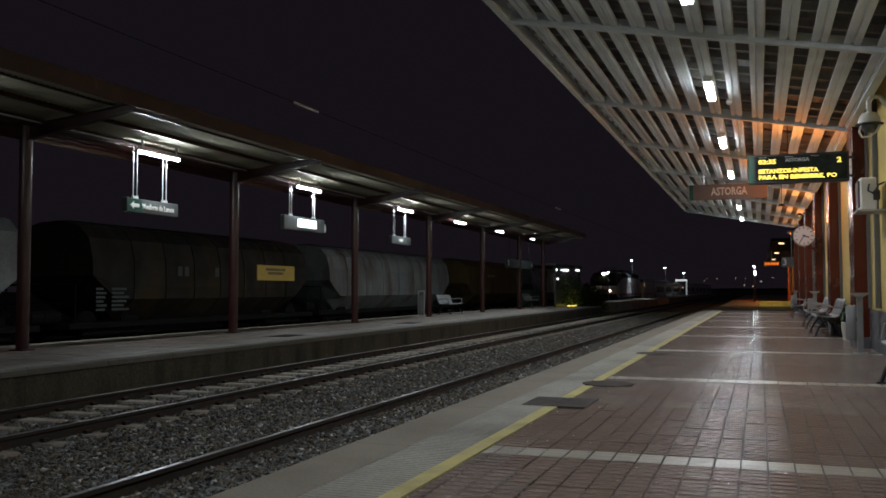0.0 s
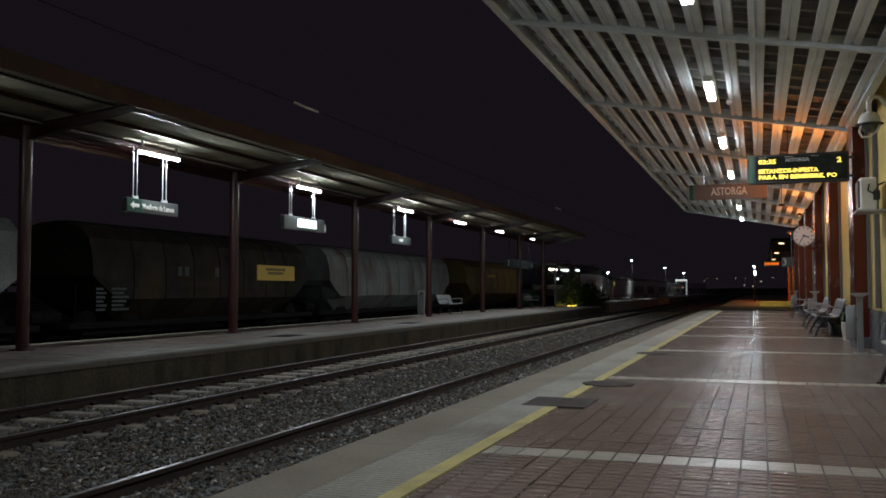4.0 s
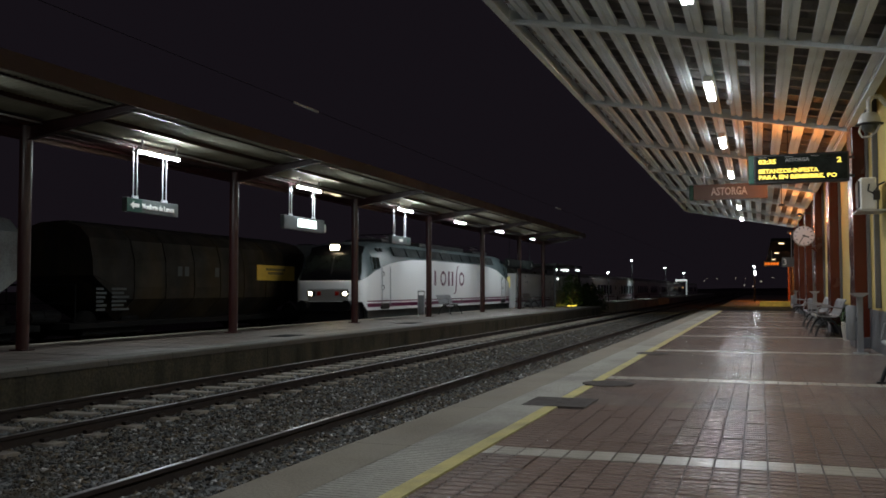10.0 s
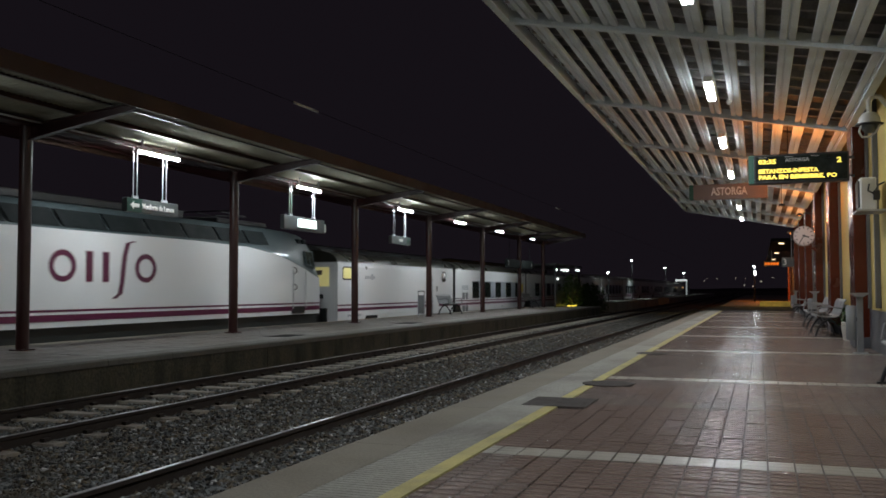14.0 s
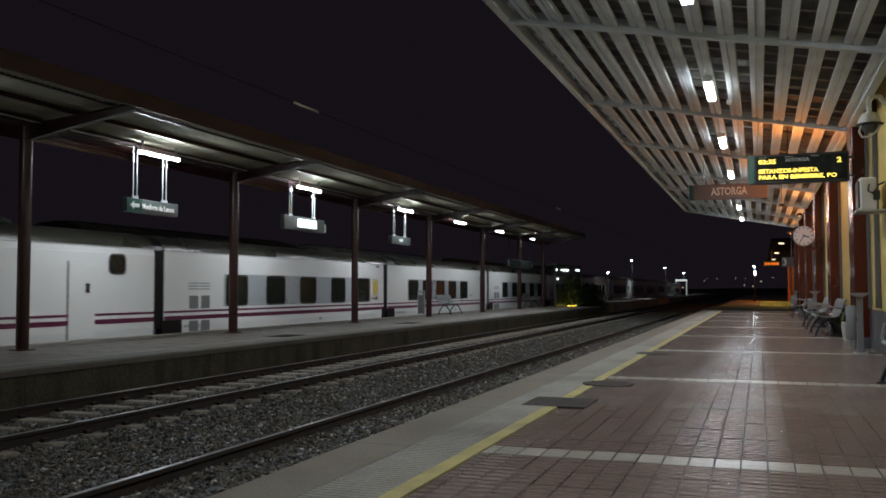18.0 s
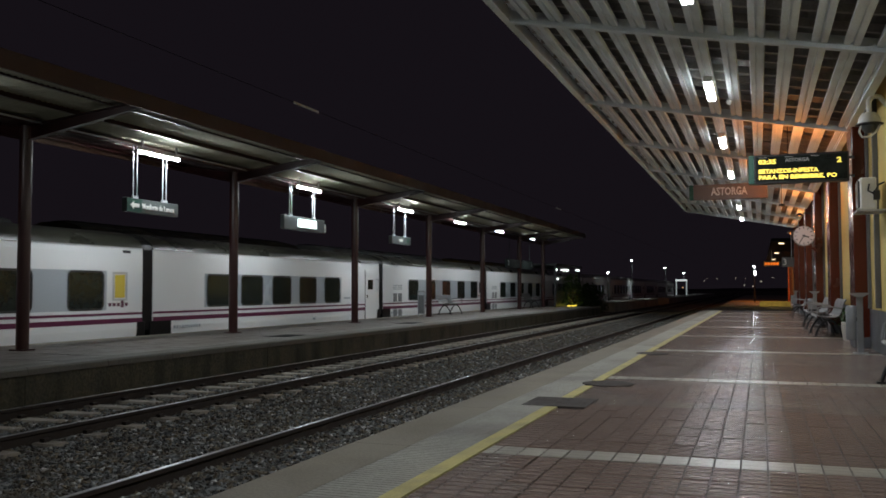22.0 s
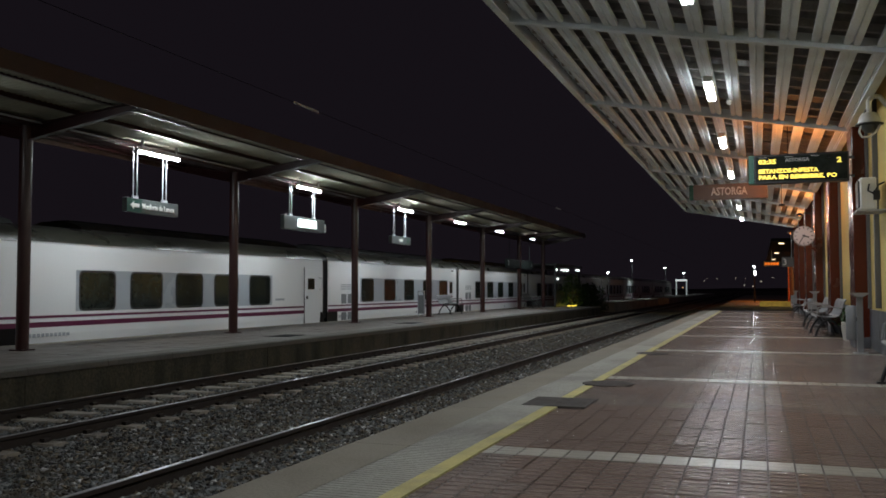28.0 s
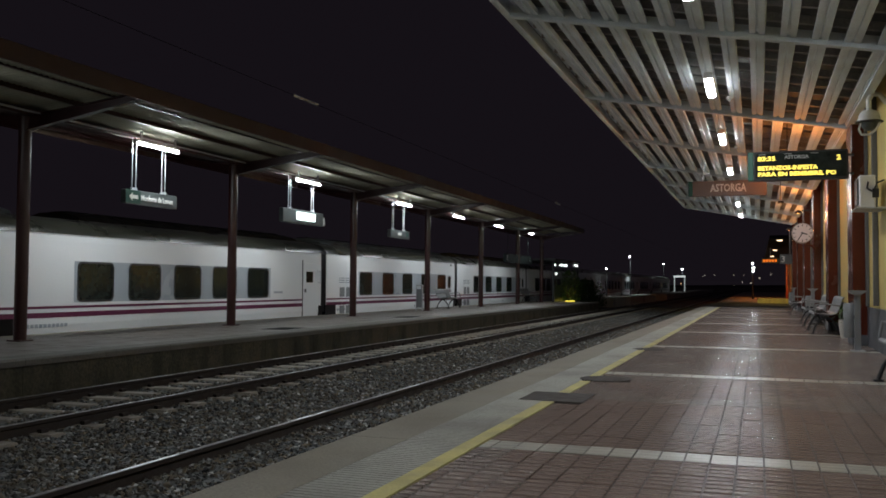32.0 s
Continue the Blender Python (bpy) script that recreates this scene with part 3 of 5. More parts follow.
# ---- canopy beside the building ----
C_OUT, C_IN, Z_OUT, Z_IN = -3.15, 1.50, 4.69, 3.83
TILT_C = (Z_OUT - Z_IN) / (C_OUT - C_IN)


def cz(x):
    return Z_IN + (x - C_IN) * TILT_C


BEAM_Y = [-4.9, 0.5, 5.95, 11.4, 16.85, 22.0, 27.2, 32.4, 37.4, 42.4]


def build_right_canopy():
    can = thing("platform_canopy", pose(0, 0, 0), "slatted pale metal canopy sloping down to the station wall", "canopy", "", "structure")
    # fascia along the outer edge, gutter beam along the wall
    bm = B()
    prism_y(bm, [(C_OUT - 0.06, Z_OUT + 0.18), (C_OUT - 0.06, Z_OUT - 0.06), (C_OUT + 0.04, Z_OUT - 0.06), (C_OUT + 0.04, Z_OUT - 0.03), (C_OUT - 0.02, Z_OUT - 0.03), (C_OUT - 0.02, Z_OUT + 0.18)], BEAM_Y[0], BEAM_Y[-1])
    part("outer_fascia", bm, CANOPY_PAINT, can)
    bm = B()
    prism_y(bm, [(C_OUT - 0.03, Z_OUT + 0.42), (C_OUT - 0.03, Z_OUT + 0.2), (C_OUT + 0.02, Z_OUT + 0.2), (C_OUT + 0.02, Z_OUT + 0.42)], BEAM_Y[0], BEAM_Y[-1])
    part("gutter", bm, CANOPY_PAINT, can)
    part("wall_beam", one(box, C_IN - 0.02, C_IN + 0.10, BEAM_Y[0], BEAM_Y[-1], Z_IN - 0.04, Z_IN + 0.2), CANOPY_PAINT, can)
    for y in BEAM_Y:
        bm = B()
        for dy, w, z0, z1 in ((-0.055, 0.11, -0.075, -0.060), (-0.012, 0.024, -0.060, 0.10)):
            vs = box(bm, C_OUT + 0.02, C_IN, y + dy, y + dy + w, z0, z1)
            for v in vs:
                v.co.z += cz(v.co.x)
        part("cross_beam", bm, CANOPY_PAINT, can)
    # slats: folded strips with a groove along the middle
    pitch, w = 0.356, 0.187
    n = 13
    for b0, b1 in zip(BEAM_Y, BEAM_Y[1:]):
        if b1 < 4:
            continue
        bm = B()
        h = w / 2
        prof = [(-h, 0.05), (-h, -0.004), (-h + 0.008, -0.012), (-0.017, -0.012), (-0.013, 0.016), (0.013, 0.016), (0.017, -0.012), (h - 0.008, -0.012), (h, -0.004), (h, 0.05), (h - 0.004, 0.05), (h - 0.004, 0.020), (-h + 0.004, 0.020), (-h + 0.004, 0.05)]
        prism_y(bm, prof, b0 + 0.02, b1 - 0.02)
        me = mesh_of("slat", bm, CANOPY_PAINT)
        for i in range(n):
            x = -2.83 + pitch * i
            s = new("slat", me)
            s.parent = can
            s.location = (x, 0, cz(x))
            s.rotation_euler = (0, -math.atan(TILT_C), 0)
    # roof sheets and battens over the slats
    bm = B()
    k = 60
    pts = []
    for i in range(k + 1):
        x = C_OUT + (C_IN + 0.25 - C_OUT) * i / k
        pts.append((x, cz(x) + 0.30 + (0.03 if i % 4 < 2 else 0.0)))
    prism_y(bm, pts + [(x, z + 0.02) for x, z in pts[::-1]], BEAM_Y[0], BEAM_Y[-1])
    part("roof_sheet", bm, CANOPY_ROOF, can)
    bm = B()
    vs = box(bm, C_OUT + 0.05, C_IN, -0.035, 0.035, 0.10, 0.20)
    for v in vs:
        v.co.z += cz(v.co.x)
    me = mesh_of("batten", bm, BATTEN)
    y = 5.0
    while y < BEAM_Y[-1]:
        s = new("batten", me)
        s.parent = can
        s.location = (0, y, random.uniform(-0.02, 0.04))
        s.rotation_euler = (0, 0, radians(random.uniform(-2.5, 2.5)))
        y += random.uniform(0.5, 0.85)
    return can


def build_right_lamps():
    d = thing("ceiling_light", pose(-0.68, R_LAMP_Y[0], cz(-0.68)), "lit fluorescent ceiling light with a white diffuser", "light", "canopy lights")
    part("housing", one(box, -0.07, 0.07, -0.62, 0.62, -0.105, -0.014, 0.01), WHITE_PLASTIC, d)
    part("diffuser", one(box, -0.062, 0.062, -0.59, 0.59, -0.16, -0.106, 0.02), TUBE_WARM, d, "glowing white diffuser")
    for y in R_LAMP_Y[1:]:
        copy_thing(d, pose(-0.68, y, cz(-0.68)))
    # small round loudspeakers between the slats
    s = thing("ceiling_speaker", pose(-0.42, 15.4, cz(-0.42) - 0.0), "small white round ceiling loudspeaker", "speaker", "ceiling speakers")
    part("cone", one(lathe, (0, 0, 0), [(0.05, -0.015), (0.045, -0.07), (0.03, -0.09)], 14), WHITE_PLASTIC, s)
    for y in (20.9, 26.4):
        copy_thing(s, pose(-0.42, y, cz(-0.42)))


# ---- station building ----
PIL_Y = [0.6 + 5.45 * i for i in range(9)]


def build_station():
    st = thing("station_building", pose(0, 0, 0), "yellow rendered station wall with glossy brown pilasters and grey dado", "building", "", "structure")
    part("wall", one(box, WALL_X, WALL_X + 0.35, -8, 46.5, 0.66, 6.5), YELLOW_WALL, st)
    part("dado", one(box, WALL_X - 0.025, WALL_X + 0.35, -8, 46.5, -0.02, 0.66), DADO, st, "dark grey tiled dado")
    part("cornice", one(box, WALL_X - 0.20, WALL_X + 0.4, -8, 46.5, 6.5, 6.75, 0.02), GREY_TRIM, st)
    part("back_wall", one(box, 9.0, 9.3, -8, 46.5, -0.2, 6.5), YELLOW_WALL, st)
    part("roof", one(box, WALL_X - 0.2, 9.6, -8.2, 46.7, 6.76, 7.0), CANOPY_ROOF, st)
    for y in PIL_Y:
        p = part("pilaster", one(box, 1.53, WALL_X - 0.004, y - 0.42, y + 0.42, 0.0, 4.6, 0.02), BROWN, st, "glossy dark brown pilaster")
        part("plinth", one(box, 1.515, WALL_X - 0.003, y - 0.44, y + 0.44, 0.0, 0.18, 0.01), DADO, p)
        part("edge_trim", one(box, WALL_X - 0.05, WALL_X - 0.005, y - 0.56, y - 0.43, 0.67, 4.6), GREY_TRIM, p)


# ---- island platform canopy ----
COL_Y = [5.25, 11.51, 17.77, 24.35, 30.75, 37.5, 43.9, 49.2]
LX, LZ = -11.6, 3.72


def build_left_canopy():
    roof = thing("island_canopy", pose(0, 0, 0), "butterfly canopy of ribbed sheet on red steel beams", "canopy", "", "structure")
    y0, y1 = -6.0, 49.6
    xf, zf, xb, zb = -9.25, 4.02, -13.6, 4.1
    # ribbed sheets, rising from the valley to both edges
    for xa, za, xe, ze in ((LX + 0.02, LZ + 0.20, xf, zf + 0.02), (xb, zb + 0.02, LX - 0.02, LZ + 0.20)):
        bm = B()
        verts = []
        y, i = y0, 0
        while y < y1:
            d = 0.016 if i % 4 in (1, 2) else 0.0
            verts.append([bm.verts.new((x, y, z + d + t)) for t in (0, 0.012) for x, z in ((xa, za), (xe, ze))])
            y += (0.04, 0.02)[i % 2]
            i += 1
        for p, q in zip(verts, verts[1:]):
            bm.faces.new((p[0], p[1], q[1], q[0]))
            bm.faces.new((p[2], q[2], q[3], p[3]))
        part("roof_sheet", bm, SHEET, roof, "ribbed pale roof sheet")
    part("front_fascia", one(box, xf - 0.02, xf + 0.03, y0, y1, zf - 0.12, zf + 0.14, 0.006), RED_FASCIA, roof, "weathered reddish brown fascia")
    part("back_fascia", one(box, xb - 0.03, xb + 0.02, y0, y1, zb - 0.12, zb + 0.12, 0.006), RED_FASCIA, roof)
    part("valley_gutter", one(box, LX - 0.16, LX + 0.16, y0, y1, LZ + 0.06, LZ + 0.17, 0.01), RED_STEEL, roof)
    for x in (-9.85, -10.6, -12.2, -12.95):
        z = LZ + 0.17 + (abs(x - LX) / 2.3) * 0.27
        part("purlin", one(box, x - 0.03, x + 0.03, y0, y1, z - 0.10, z - 0.005), RED_STEEL, roof)
    part("conduit", one(tube, (LX + 0.35, y0, LZ + 0.08), (LX + 0.35, y1, LZ + 0.08), 0.018, 0.018, 8), GALV, roof, "thin grey cable conduit")
    col = thing("canopy_column", pose(LX, COL_Y[0], 0), "red painted steel canopy column with two sloping arms", "column", "island canopy columns")
    part("base_plate", one(box, -0.14, 0.14, -0.14, 0.14, 0.003, 0.025, 0.004), RED_STEEL, col)
    bm = B()
    tube(bm, (0, 0, 0.02), (0, 0, LZ + 0.1), 0.105, 0.105, 20)
    part("post", bm, RED_STEEL, col, "", True)
    for sgn, dx, dz in ((1, LX - xf, 0.25), (-1, LX - xb, 0.32)):
        ln = abs(dx) - 0.05
        bm = B()
        prism_x(bm, [(-0.06, -0.25), (0.06, -0.25), (0.06, -0.23), (0.01, -0.22), (0.01, -0.02), (0.06, -0.01), (0.06, 0.0), (-0.06, 0.0), (-0.06, -0.01), (-0.01, -0.02), (-0.01, -0.22), (-0.06, -0.23)], 0.0, ln)
        for v in bm.verts:
            f = v.co.x / ln
            if v.co.z < -0.2:
                v.co.z += 0.13 * f
            v.co.z += LZ + 0.05 + dz * f
            v.co.x *= sgn
        part("arm", bm, RED_STEEL, col)
    for y in COL_Y[1:]:
        copy_thing(col, pose(LX, y, 0))


def build_left_lamps():
    d = thing("tube_light", pose(-11.2, L_LAMP_Y[0], 3.67), "lit fluorescent tube light under the island canopy", "light", "island canopy lights")
    part("housing", one(box, -0.03, 0.03, -0.65, 0.65, 0.03, 0.08, 0.01), WHITE_PLASTIC, d)
    part("bracket", one(box, -0.015, 0.015, -0.55, -0.5, 0.08, 0.25), GALV, d)
    part("bracket", one(box, -0.015, 0.015, 0.5, 0.55, 0.08, 0.25), GALV, d)
    part("tube", one(tube, (0, -0.62, 0.0), (0, 0.62, 0.0), 0.025, 0.025, 12), TUBE, d, "glowing white tube")
    for y in L_LAMP_Y[1:]:
        copy_thing(d, pose(-11.2, y, 3.67))


def hanging_sign(x, y, width, height, z_mid, label, words, lit=False):
    """A sign that faces the tracks, hung on two pairs of rods."""
    s = thing("hanging_sign", pose(x, y, 0), label, "sign")
    w, h = width / 2, height / 2
    part("panel", one(box, -0.06, 0.06, -w, w, z_mid - h, z_mid + h, 0.012), SIGN_GREY, s)
    top = 3.86
    for yy in (-w * 0.62, w * 0.52):
        r = part("hanger", one(tube, (0, yy - 0.055, z_mid + h + 0.05), (0, yy - 0.055, top), 0.009, 0.009, 8), GALV, s)
        part("hanger", one(tube, (0, yy + 0.055, z_mid + h + 0.05), (0, yy + 0.055, top), 0.009, 0.009, 8), GALV, s)
        part("yoke", one(box, -0.02, 0.02, yy - 0.08, yy + 0.08, z_mid + h, z_mid + h + 0.05, 0.005), GALV, s)
    return s


def build_left_signs():
    s = hanging_sign(-11.42, 14.54, 1.58, 0.27, 2.65, "grey hanging direction sign with white letters and a green arrow panel", "")
    pn = part("arrow_panel", one(box, 0.061, 0.066, -0.79, -0.36, 2.52, 2.78), ARROW_GREEN, s, "green arrow panel")
    bm = B()
    prism_x(bm, [(-0.70, 2.65), (-0.60, 2.73), (-0.60, 2.685), (-0.44, 2.685), (-0.44, 2.615), (-0.60, 2.615), (-0.60, 2.57)], 0.067, 0.071)
    part("arrow", bm, WHITE_PLASTIC, s)
    lettering("place_name", "Monforte de Lemos", 0.155, Matrix.Translation((0.064, 0.15, 2.645)) @ FACE_X, WHITE_PLASTIC, s, squeeze=0.80, bold=0.003)
    s = hanging_sign(-11.42, 20.78, 2.2, 0.36, 2.75, "grey hanging sign with a bright lit display panel", "")
    part("display", one(box, 0.061, 0.07, -0.40, 0.62, 2.66, 2.87, 0.003), LIT_SIGN, s, "white glowing display")
    part("end_tab", one(box, -0.05, 0.05, 1.10, 1.22, 2.60, 2.82, 0.01), WHITE_PLASTIC, s)
    s = hanging_sign(-11.42, 27.5, 1.66, 0.26, 2.67, "small grey hanging sign with faint marks", "")
    part("mark", one(box, 0.061, 0.065, -0.22, 0.12, 2.63, 2.72), WHITE_PLASTIC, s)
    part("mark", one(box, 0.061, 0.065, 0.55, 0.65, 2.62, 2.74), SIGN_GREEN, s)
    s = thing("track_number_sign", pose(-11.6, 44.0, 0), "grey hanging sign, darkened for shade, with two track numbers", "sign")
    part("panel", one(box, -0.06, 0.06, -2.6, 2.6, 2.08, 2.52, 0.01), SIGN_SHADED, s)
    lettering("numeral", "2", 0.34, Matrix.Translation((0.064, -2.35, 2.3)) @ FACE_X, WHITE_PLASTIC, s)
    lettering("numeral", "1", 0.34, Matrix.Translation((0.064, 2.3, 2.3)) @ FACE_X, WHITE_PLASTIC, s)
    for yy in (-2.0, 2.0):
        part("hanger", one(tube, (0, yy, 2.5), (0, yy, 3.7), 0.012, 0.012, 8), SIGN_SHADED, s)

# ---- the train ----
TX = -14.57
HALF = 1.47


def build_loco():
    lo = thing("locomotive", pose(TX, 0, 0), "white and grey electric locomotive with purple stripes and lit headlights", "locomotive")
    L = 19.6
    us = [0.04, 0.07, 0.11, 0.16, 0.36, 0.62, 0.85, 1.3, 2.1, 3.0, 4.6, 7.0, 9.8]
    hw = [0.78, 0.98, 1.16, 1.29, 1.41, 1.44, 1.455, 1.465, 1.47, 1.47, 1.47, 1.47, 1.47]
    top = [1.12, 1.24, 1.31, 1.345, 1.78, 2.34, 2.66, 2.78, 2.84, 2.86, 2.86, 2.86, 2.86]
    edge = [1.12, 1.24, 1.31, 1.34, 1.45, 1.56, 1.66, 1.78, 1.96, 2.08, 2.20, 2.23, 2.23]
    us = us + [L - u for u in us[-2::-1]]
    rear = [2.23, 2.18, 2.02, 1.82, 1.62, 1.48, 1.42, 1.38, 1.33, 1.30, 1.24, 1.12]
    hw, top, edge = hw + hw[-2::-1], top + top[-2::-1], edge + rear

    def loft(bm, rows):
        vs = [[bm.verts.new(p) for p in r] for r in rows]
        for a, b in zip(vs, vs[1:]):
            for i in range(len(a) - 1):
                bm.faces.new((a[i], a[i + 1], b[i + 1], b[i]))
        for r in (vs[0], vs[-1]):
            if len({(round(v.co.x, 4), round(v.co.z, 4)) for v in r}) > 3:
                bm.faces.new(r)

    # lower shell, from the skirt to the colour edge, with both sides in one ring
    rows = []
    for u, h, t, e in zip(us, hw, top, edge):
        foot = 0.58 if min(u, L - u) < 0.3 else 0.27
        rows.append([(h * 0.992, u, foot), (h, u, max(0.50, foot + 0.02)), (h, u, 0.5 + (e - 0.5) * 0.6), (h - 0.012, u, e), (-(h - 0.012), u, e), (-h, u, 0.5 + (e - 0.5) * 0.6), (-h, u, max(0.50, foot + 0.02)), (-h * 0.992, u, foot)])
    part("lower_body", one(loft, rows), TRAIN_WHITE, lo, "glossy white lower body", True)
    rows = []
    for u, h, t, e in zip(us, hw, top, edge):
        t = max(t, e + 0.004)
        s = min(0.32, (t - e) * 0.5)
        rows.append([(h - 0.014, u, e - 0.01), (h - 0.05 - 0.2 * (s / 0.32) * 0.5, u, e + (t - e - s) * 0.9), (h - 0.30 * s / 0.32 - 0.08, u, t - s * 0.25), (h * 0.45, u, t), (-h * 0.45, u, t), (-(h - 0.30 * s / 0.32 - 0.08), u, t - s * 0.25), (-(h - 0.05 - 0.2 * (s / 0.32) * 0.5), u, e + (t - e - s) * 0.9), (-(h - 0.014), u, e - 0.01)])
    # wrap-round cab fronts, black for windscreen and painted shade, the grey body between them
    part("upper_body", one(loft, rows[6:-6]), LOCO_GREY, lo, "grey green upper body", True)
    for ends in (rows[3:7], rows[-7:-3]):
        part("cab_front", one(loft, [r[2:6] for r in ends]), CAB_BLACK, lo, "sloping cab front, black for glass and shade", True)
        part("cab_side", one(loft, [r[0:3] for r in ends]), LOCO_GREY, lo, "", True)
        part("cab_side", one(loft, [r[5:8] for r in ends]), LOCO_GREY, lo, "", True)
    part("skirt", one(box, -1.36, 1.36, 0.5, L - 0.5, -0.22, 0.335, 0.02), SKIRT, lo)
    # equipment boxes and bogies under the frame
    for u0, u1 in ((1.6, 5.4), (14.6, 18.4)):
        bg = part("bogie", one(box, -1.2, 1.2, u0, u1, -0.30, 0.1, 0.05), DARK_METAL, lo)
        for k in (0.8, 3.0):
            for sx in (-1, 1):
                part("wheel", one(tube, (sx * 0.70, u0 + k, 0.10), (sx * 0.86, u0 + k, 0.10), 0.48, 0.48, 24), DARK_METAL, bg)
    part("transformer_box", one(box, -1.32, 1.32, 6.4, 13.6, -0.25, 0.12, 0.04), SKIRT, lo)
    # stripes
    for z0, z1 in ((0.39, 0.52), (0.575, 0.62)):
        for sx in (-1, 1):
            bm = B()
            path = [u for u in us if 0.3 < u < L - 0.3]
            ring_rows = [[bm.verts.new((sx * (np.interp(u, us, hw) + d), u, z)) for d, z in ((-0.01, z0), (0.006, z0), (0.006, z1), (-0.01, z1))] for u in path]
            for p, q in zip(ring_rows, ring_rows[1:]):
                for k in range(4):
                    bm.faces.new((p[k], p[(k + 1) % 4], q[(k + 1) % 4], q[k]))
            bm.faces.new(ring_rows[0])
            bm.faces.new(ring_rows[-1][::-1])
            part("stripe", bm, PURPLE, lo, "purple stripe")
    # side grilles in the upper body
    for sx in (1, -1):
        u = 2.75
        for i in range(10):
            bm = B()
            wd = 1.28
            slant = 0.22
            if i == 9:
                wd = 1.0
            a, b = u, u + wd
            x0, x1 = sx * 1.452, sx * 1.372
            q = [(x0, a, 2.29), (x0, b, 2.29), (x1, b - slant, 2.64), (x1, a - slant, 2.64)]
            vs = [bm.verts.new(p) for p in q] + [bm.verts.new((p[0] - sx * 0.05, p[1], p[2])) for p in q]
            bm.faces.new(vs[:4])
            bm.faces.new(vs[4:][::-1])
            for k in range(4):
                bm.faces.new((vs[k], vs[(k + 1) % 4], vs[4 + (k + 1) % 4], vs[4 + k]))
            part("side_grille", bm, GRILLE, lo, "dark slanted grille panel")
            u += wd + 0.09
    # cab ends
    for end in (0, 1):
        fl = (lambda p: p) if end == 0 else (lambda p: (p[0], L - p[1], p[2]))
        ws = B()
        q = [(-1.22, 0.315, 1.50), (1.22, 0.315, 1.50), (1.08, 0.60, 2.24), (-1.08, 0.60, 2.24)]
        out = [Vector(fl((x, u - 0.05, z + 0.035))) for x, u, z in q]
        inn = [Vector(fl((x, u + 0.05, z - 0.035))) for x, u, z in q]
        vo, vi = [ws.verts.new(p) for p in out], [ws.verts.new(p) for p in inn]
        ws.faces.new(vo)
        ws.faces.new(vi[::-1])
        for k in range(4):
            ws.faces.new((vo[k], vo[(k + 1) % 4], vi[(k + 1) % 4], vi[k]))
        w = part("windscreen", ws, DARK_GLASS, lo, "dark sloping windscreen")
        part("centre_post", one(tube, fl((0, 0.26, 1.53)), fl((0, 0.545, 2.26)), 0.02, 0.02, 8), DARK_METAL, w)
        for sx in (-1, 1):
            # cab side window, door, rails
            u0, u1 = (0.78, 1.36) if end == 0 else (L - 1.36, L - 0.78)
            cw = B()
            pts = []
            for u, z in ((u0, 1.70 if end == 0 else 1.80), (u1, 1.80 if end == 0 else 1.70), (u1, 2.20), (u0, 2.20)):
                d = u if end == 0 else L - u
                x = np.interp(d, us[:13], hw[:13]) - 0.014 - 0.136 * min(1, max(0, (z - np.interp(d, us[:13], edge[:13])) / 0.72)) ** 1.15
                pts.append((x, u, z))
            vo = [cw.verts.new((sx * (x + 0.022), u, z)) for x, u, z in pts]
            vi = [cw.verts.new((sx * (x - 0.06), u, z)) for x, u, z in pts]
            cw.faces.new(vo)
            cw.faces.new(vi)
            for k in range(4):
                cw.faces.new((vo[k], vo[(k + 1) % 4], vi[(k + 1) % 4], vi[k]))
            gl = part("cab_window", cw, DARK_GLASS, lo)
            rim = B()
            for (xa, ua, za), (xb, ub, zb) in zip(pts, pts[1:] + pts[:1]):
                tube(rim, (sx * (xa + 0.02), ua, za), (sx * (xb + 0.02), ub, zb), 0.022, 0.022, 6)
            um = (u0 + u1) / 2
            tube(rim, (sx * (pts[0][0] + 0.022), um, 1.78), (sx * (pts[2][0] + 0.022), um, 2.19), 0.014, 0.014, 6)
            part("window_rim", rim, LOCO_GREY, gl)
            for k in range(2):
                bu = (1.35 + 0.3 * k) if end == 0 else L - 1.65 + 0.3 * k
                part("roof_vent", one(box, *sorted((sx * 1.18, sx * 1.35)), bu, bu + 0.18, 2.42, 2.56, 0.03), GRILLE, lo)
            d0, d1 = (1.47, 2.18) if end == 0 else (L - 2.18, L - 1.47)
            a, b = sorted((sx * 1.468, sx * 1.477))
            head = 1.86 if end == 0 else 1.62
            dr = part("cab_door", one(box, a, b, d0, d1, 0.66, head, 0.003), TRAIN_WHITE, lo)
            for uu in (d0 - 0.03, d1 + 0.03):
                part("handrail", one(tube, (sx * 1.51, uu, 0.45), (sx * 1.51, uu, head - 0.02), 0.018, 0.018, 8), GALV, dr)
            part("step", one(box, *sorted((sx * 1.36, sx * 1.50)), d0 - 0.05, d1, 0.30, 0.52, 0.03), BLACK, lo, "dark recessed step")
            for zz in (1.05, 1.55):
                bm = B()
                path_tube(bm, [(sx * 1.475, d0 + 0.02, zz + 0.13), (sx * 1.50, d0 + 0.16, zz + 0.1), (sx * 1.50, d0 + 0.2, zz), (sx * 1.475, d0 + 0.02, zz - 0.06)], 0.014, 6)
                part("handle", bm, DARK_METAL, lo)
            ly = 0.025 if end == 0 else L - 0.025
            hl = part("headlight", one(box, sx * 0.67 - 0.16, sx * 0.67 + 0.16, ly - 0.02, ly + 0.06, 0.78, 0.97, 0.015), DARK_METAL, lo)
            if end == 0:
                part("bulb", one(ball, (sx * 0.69, ly - 0.025, 0.875), 0.075, 1, 0.35, 1), HEADLIGHT, hl, "glowing warm headlight")
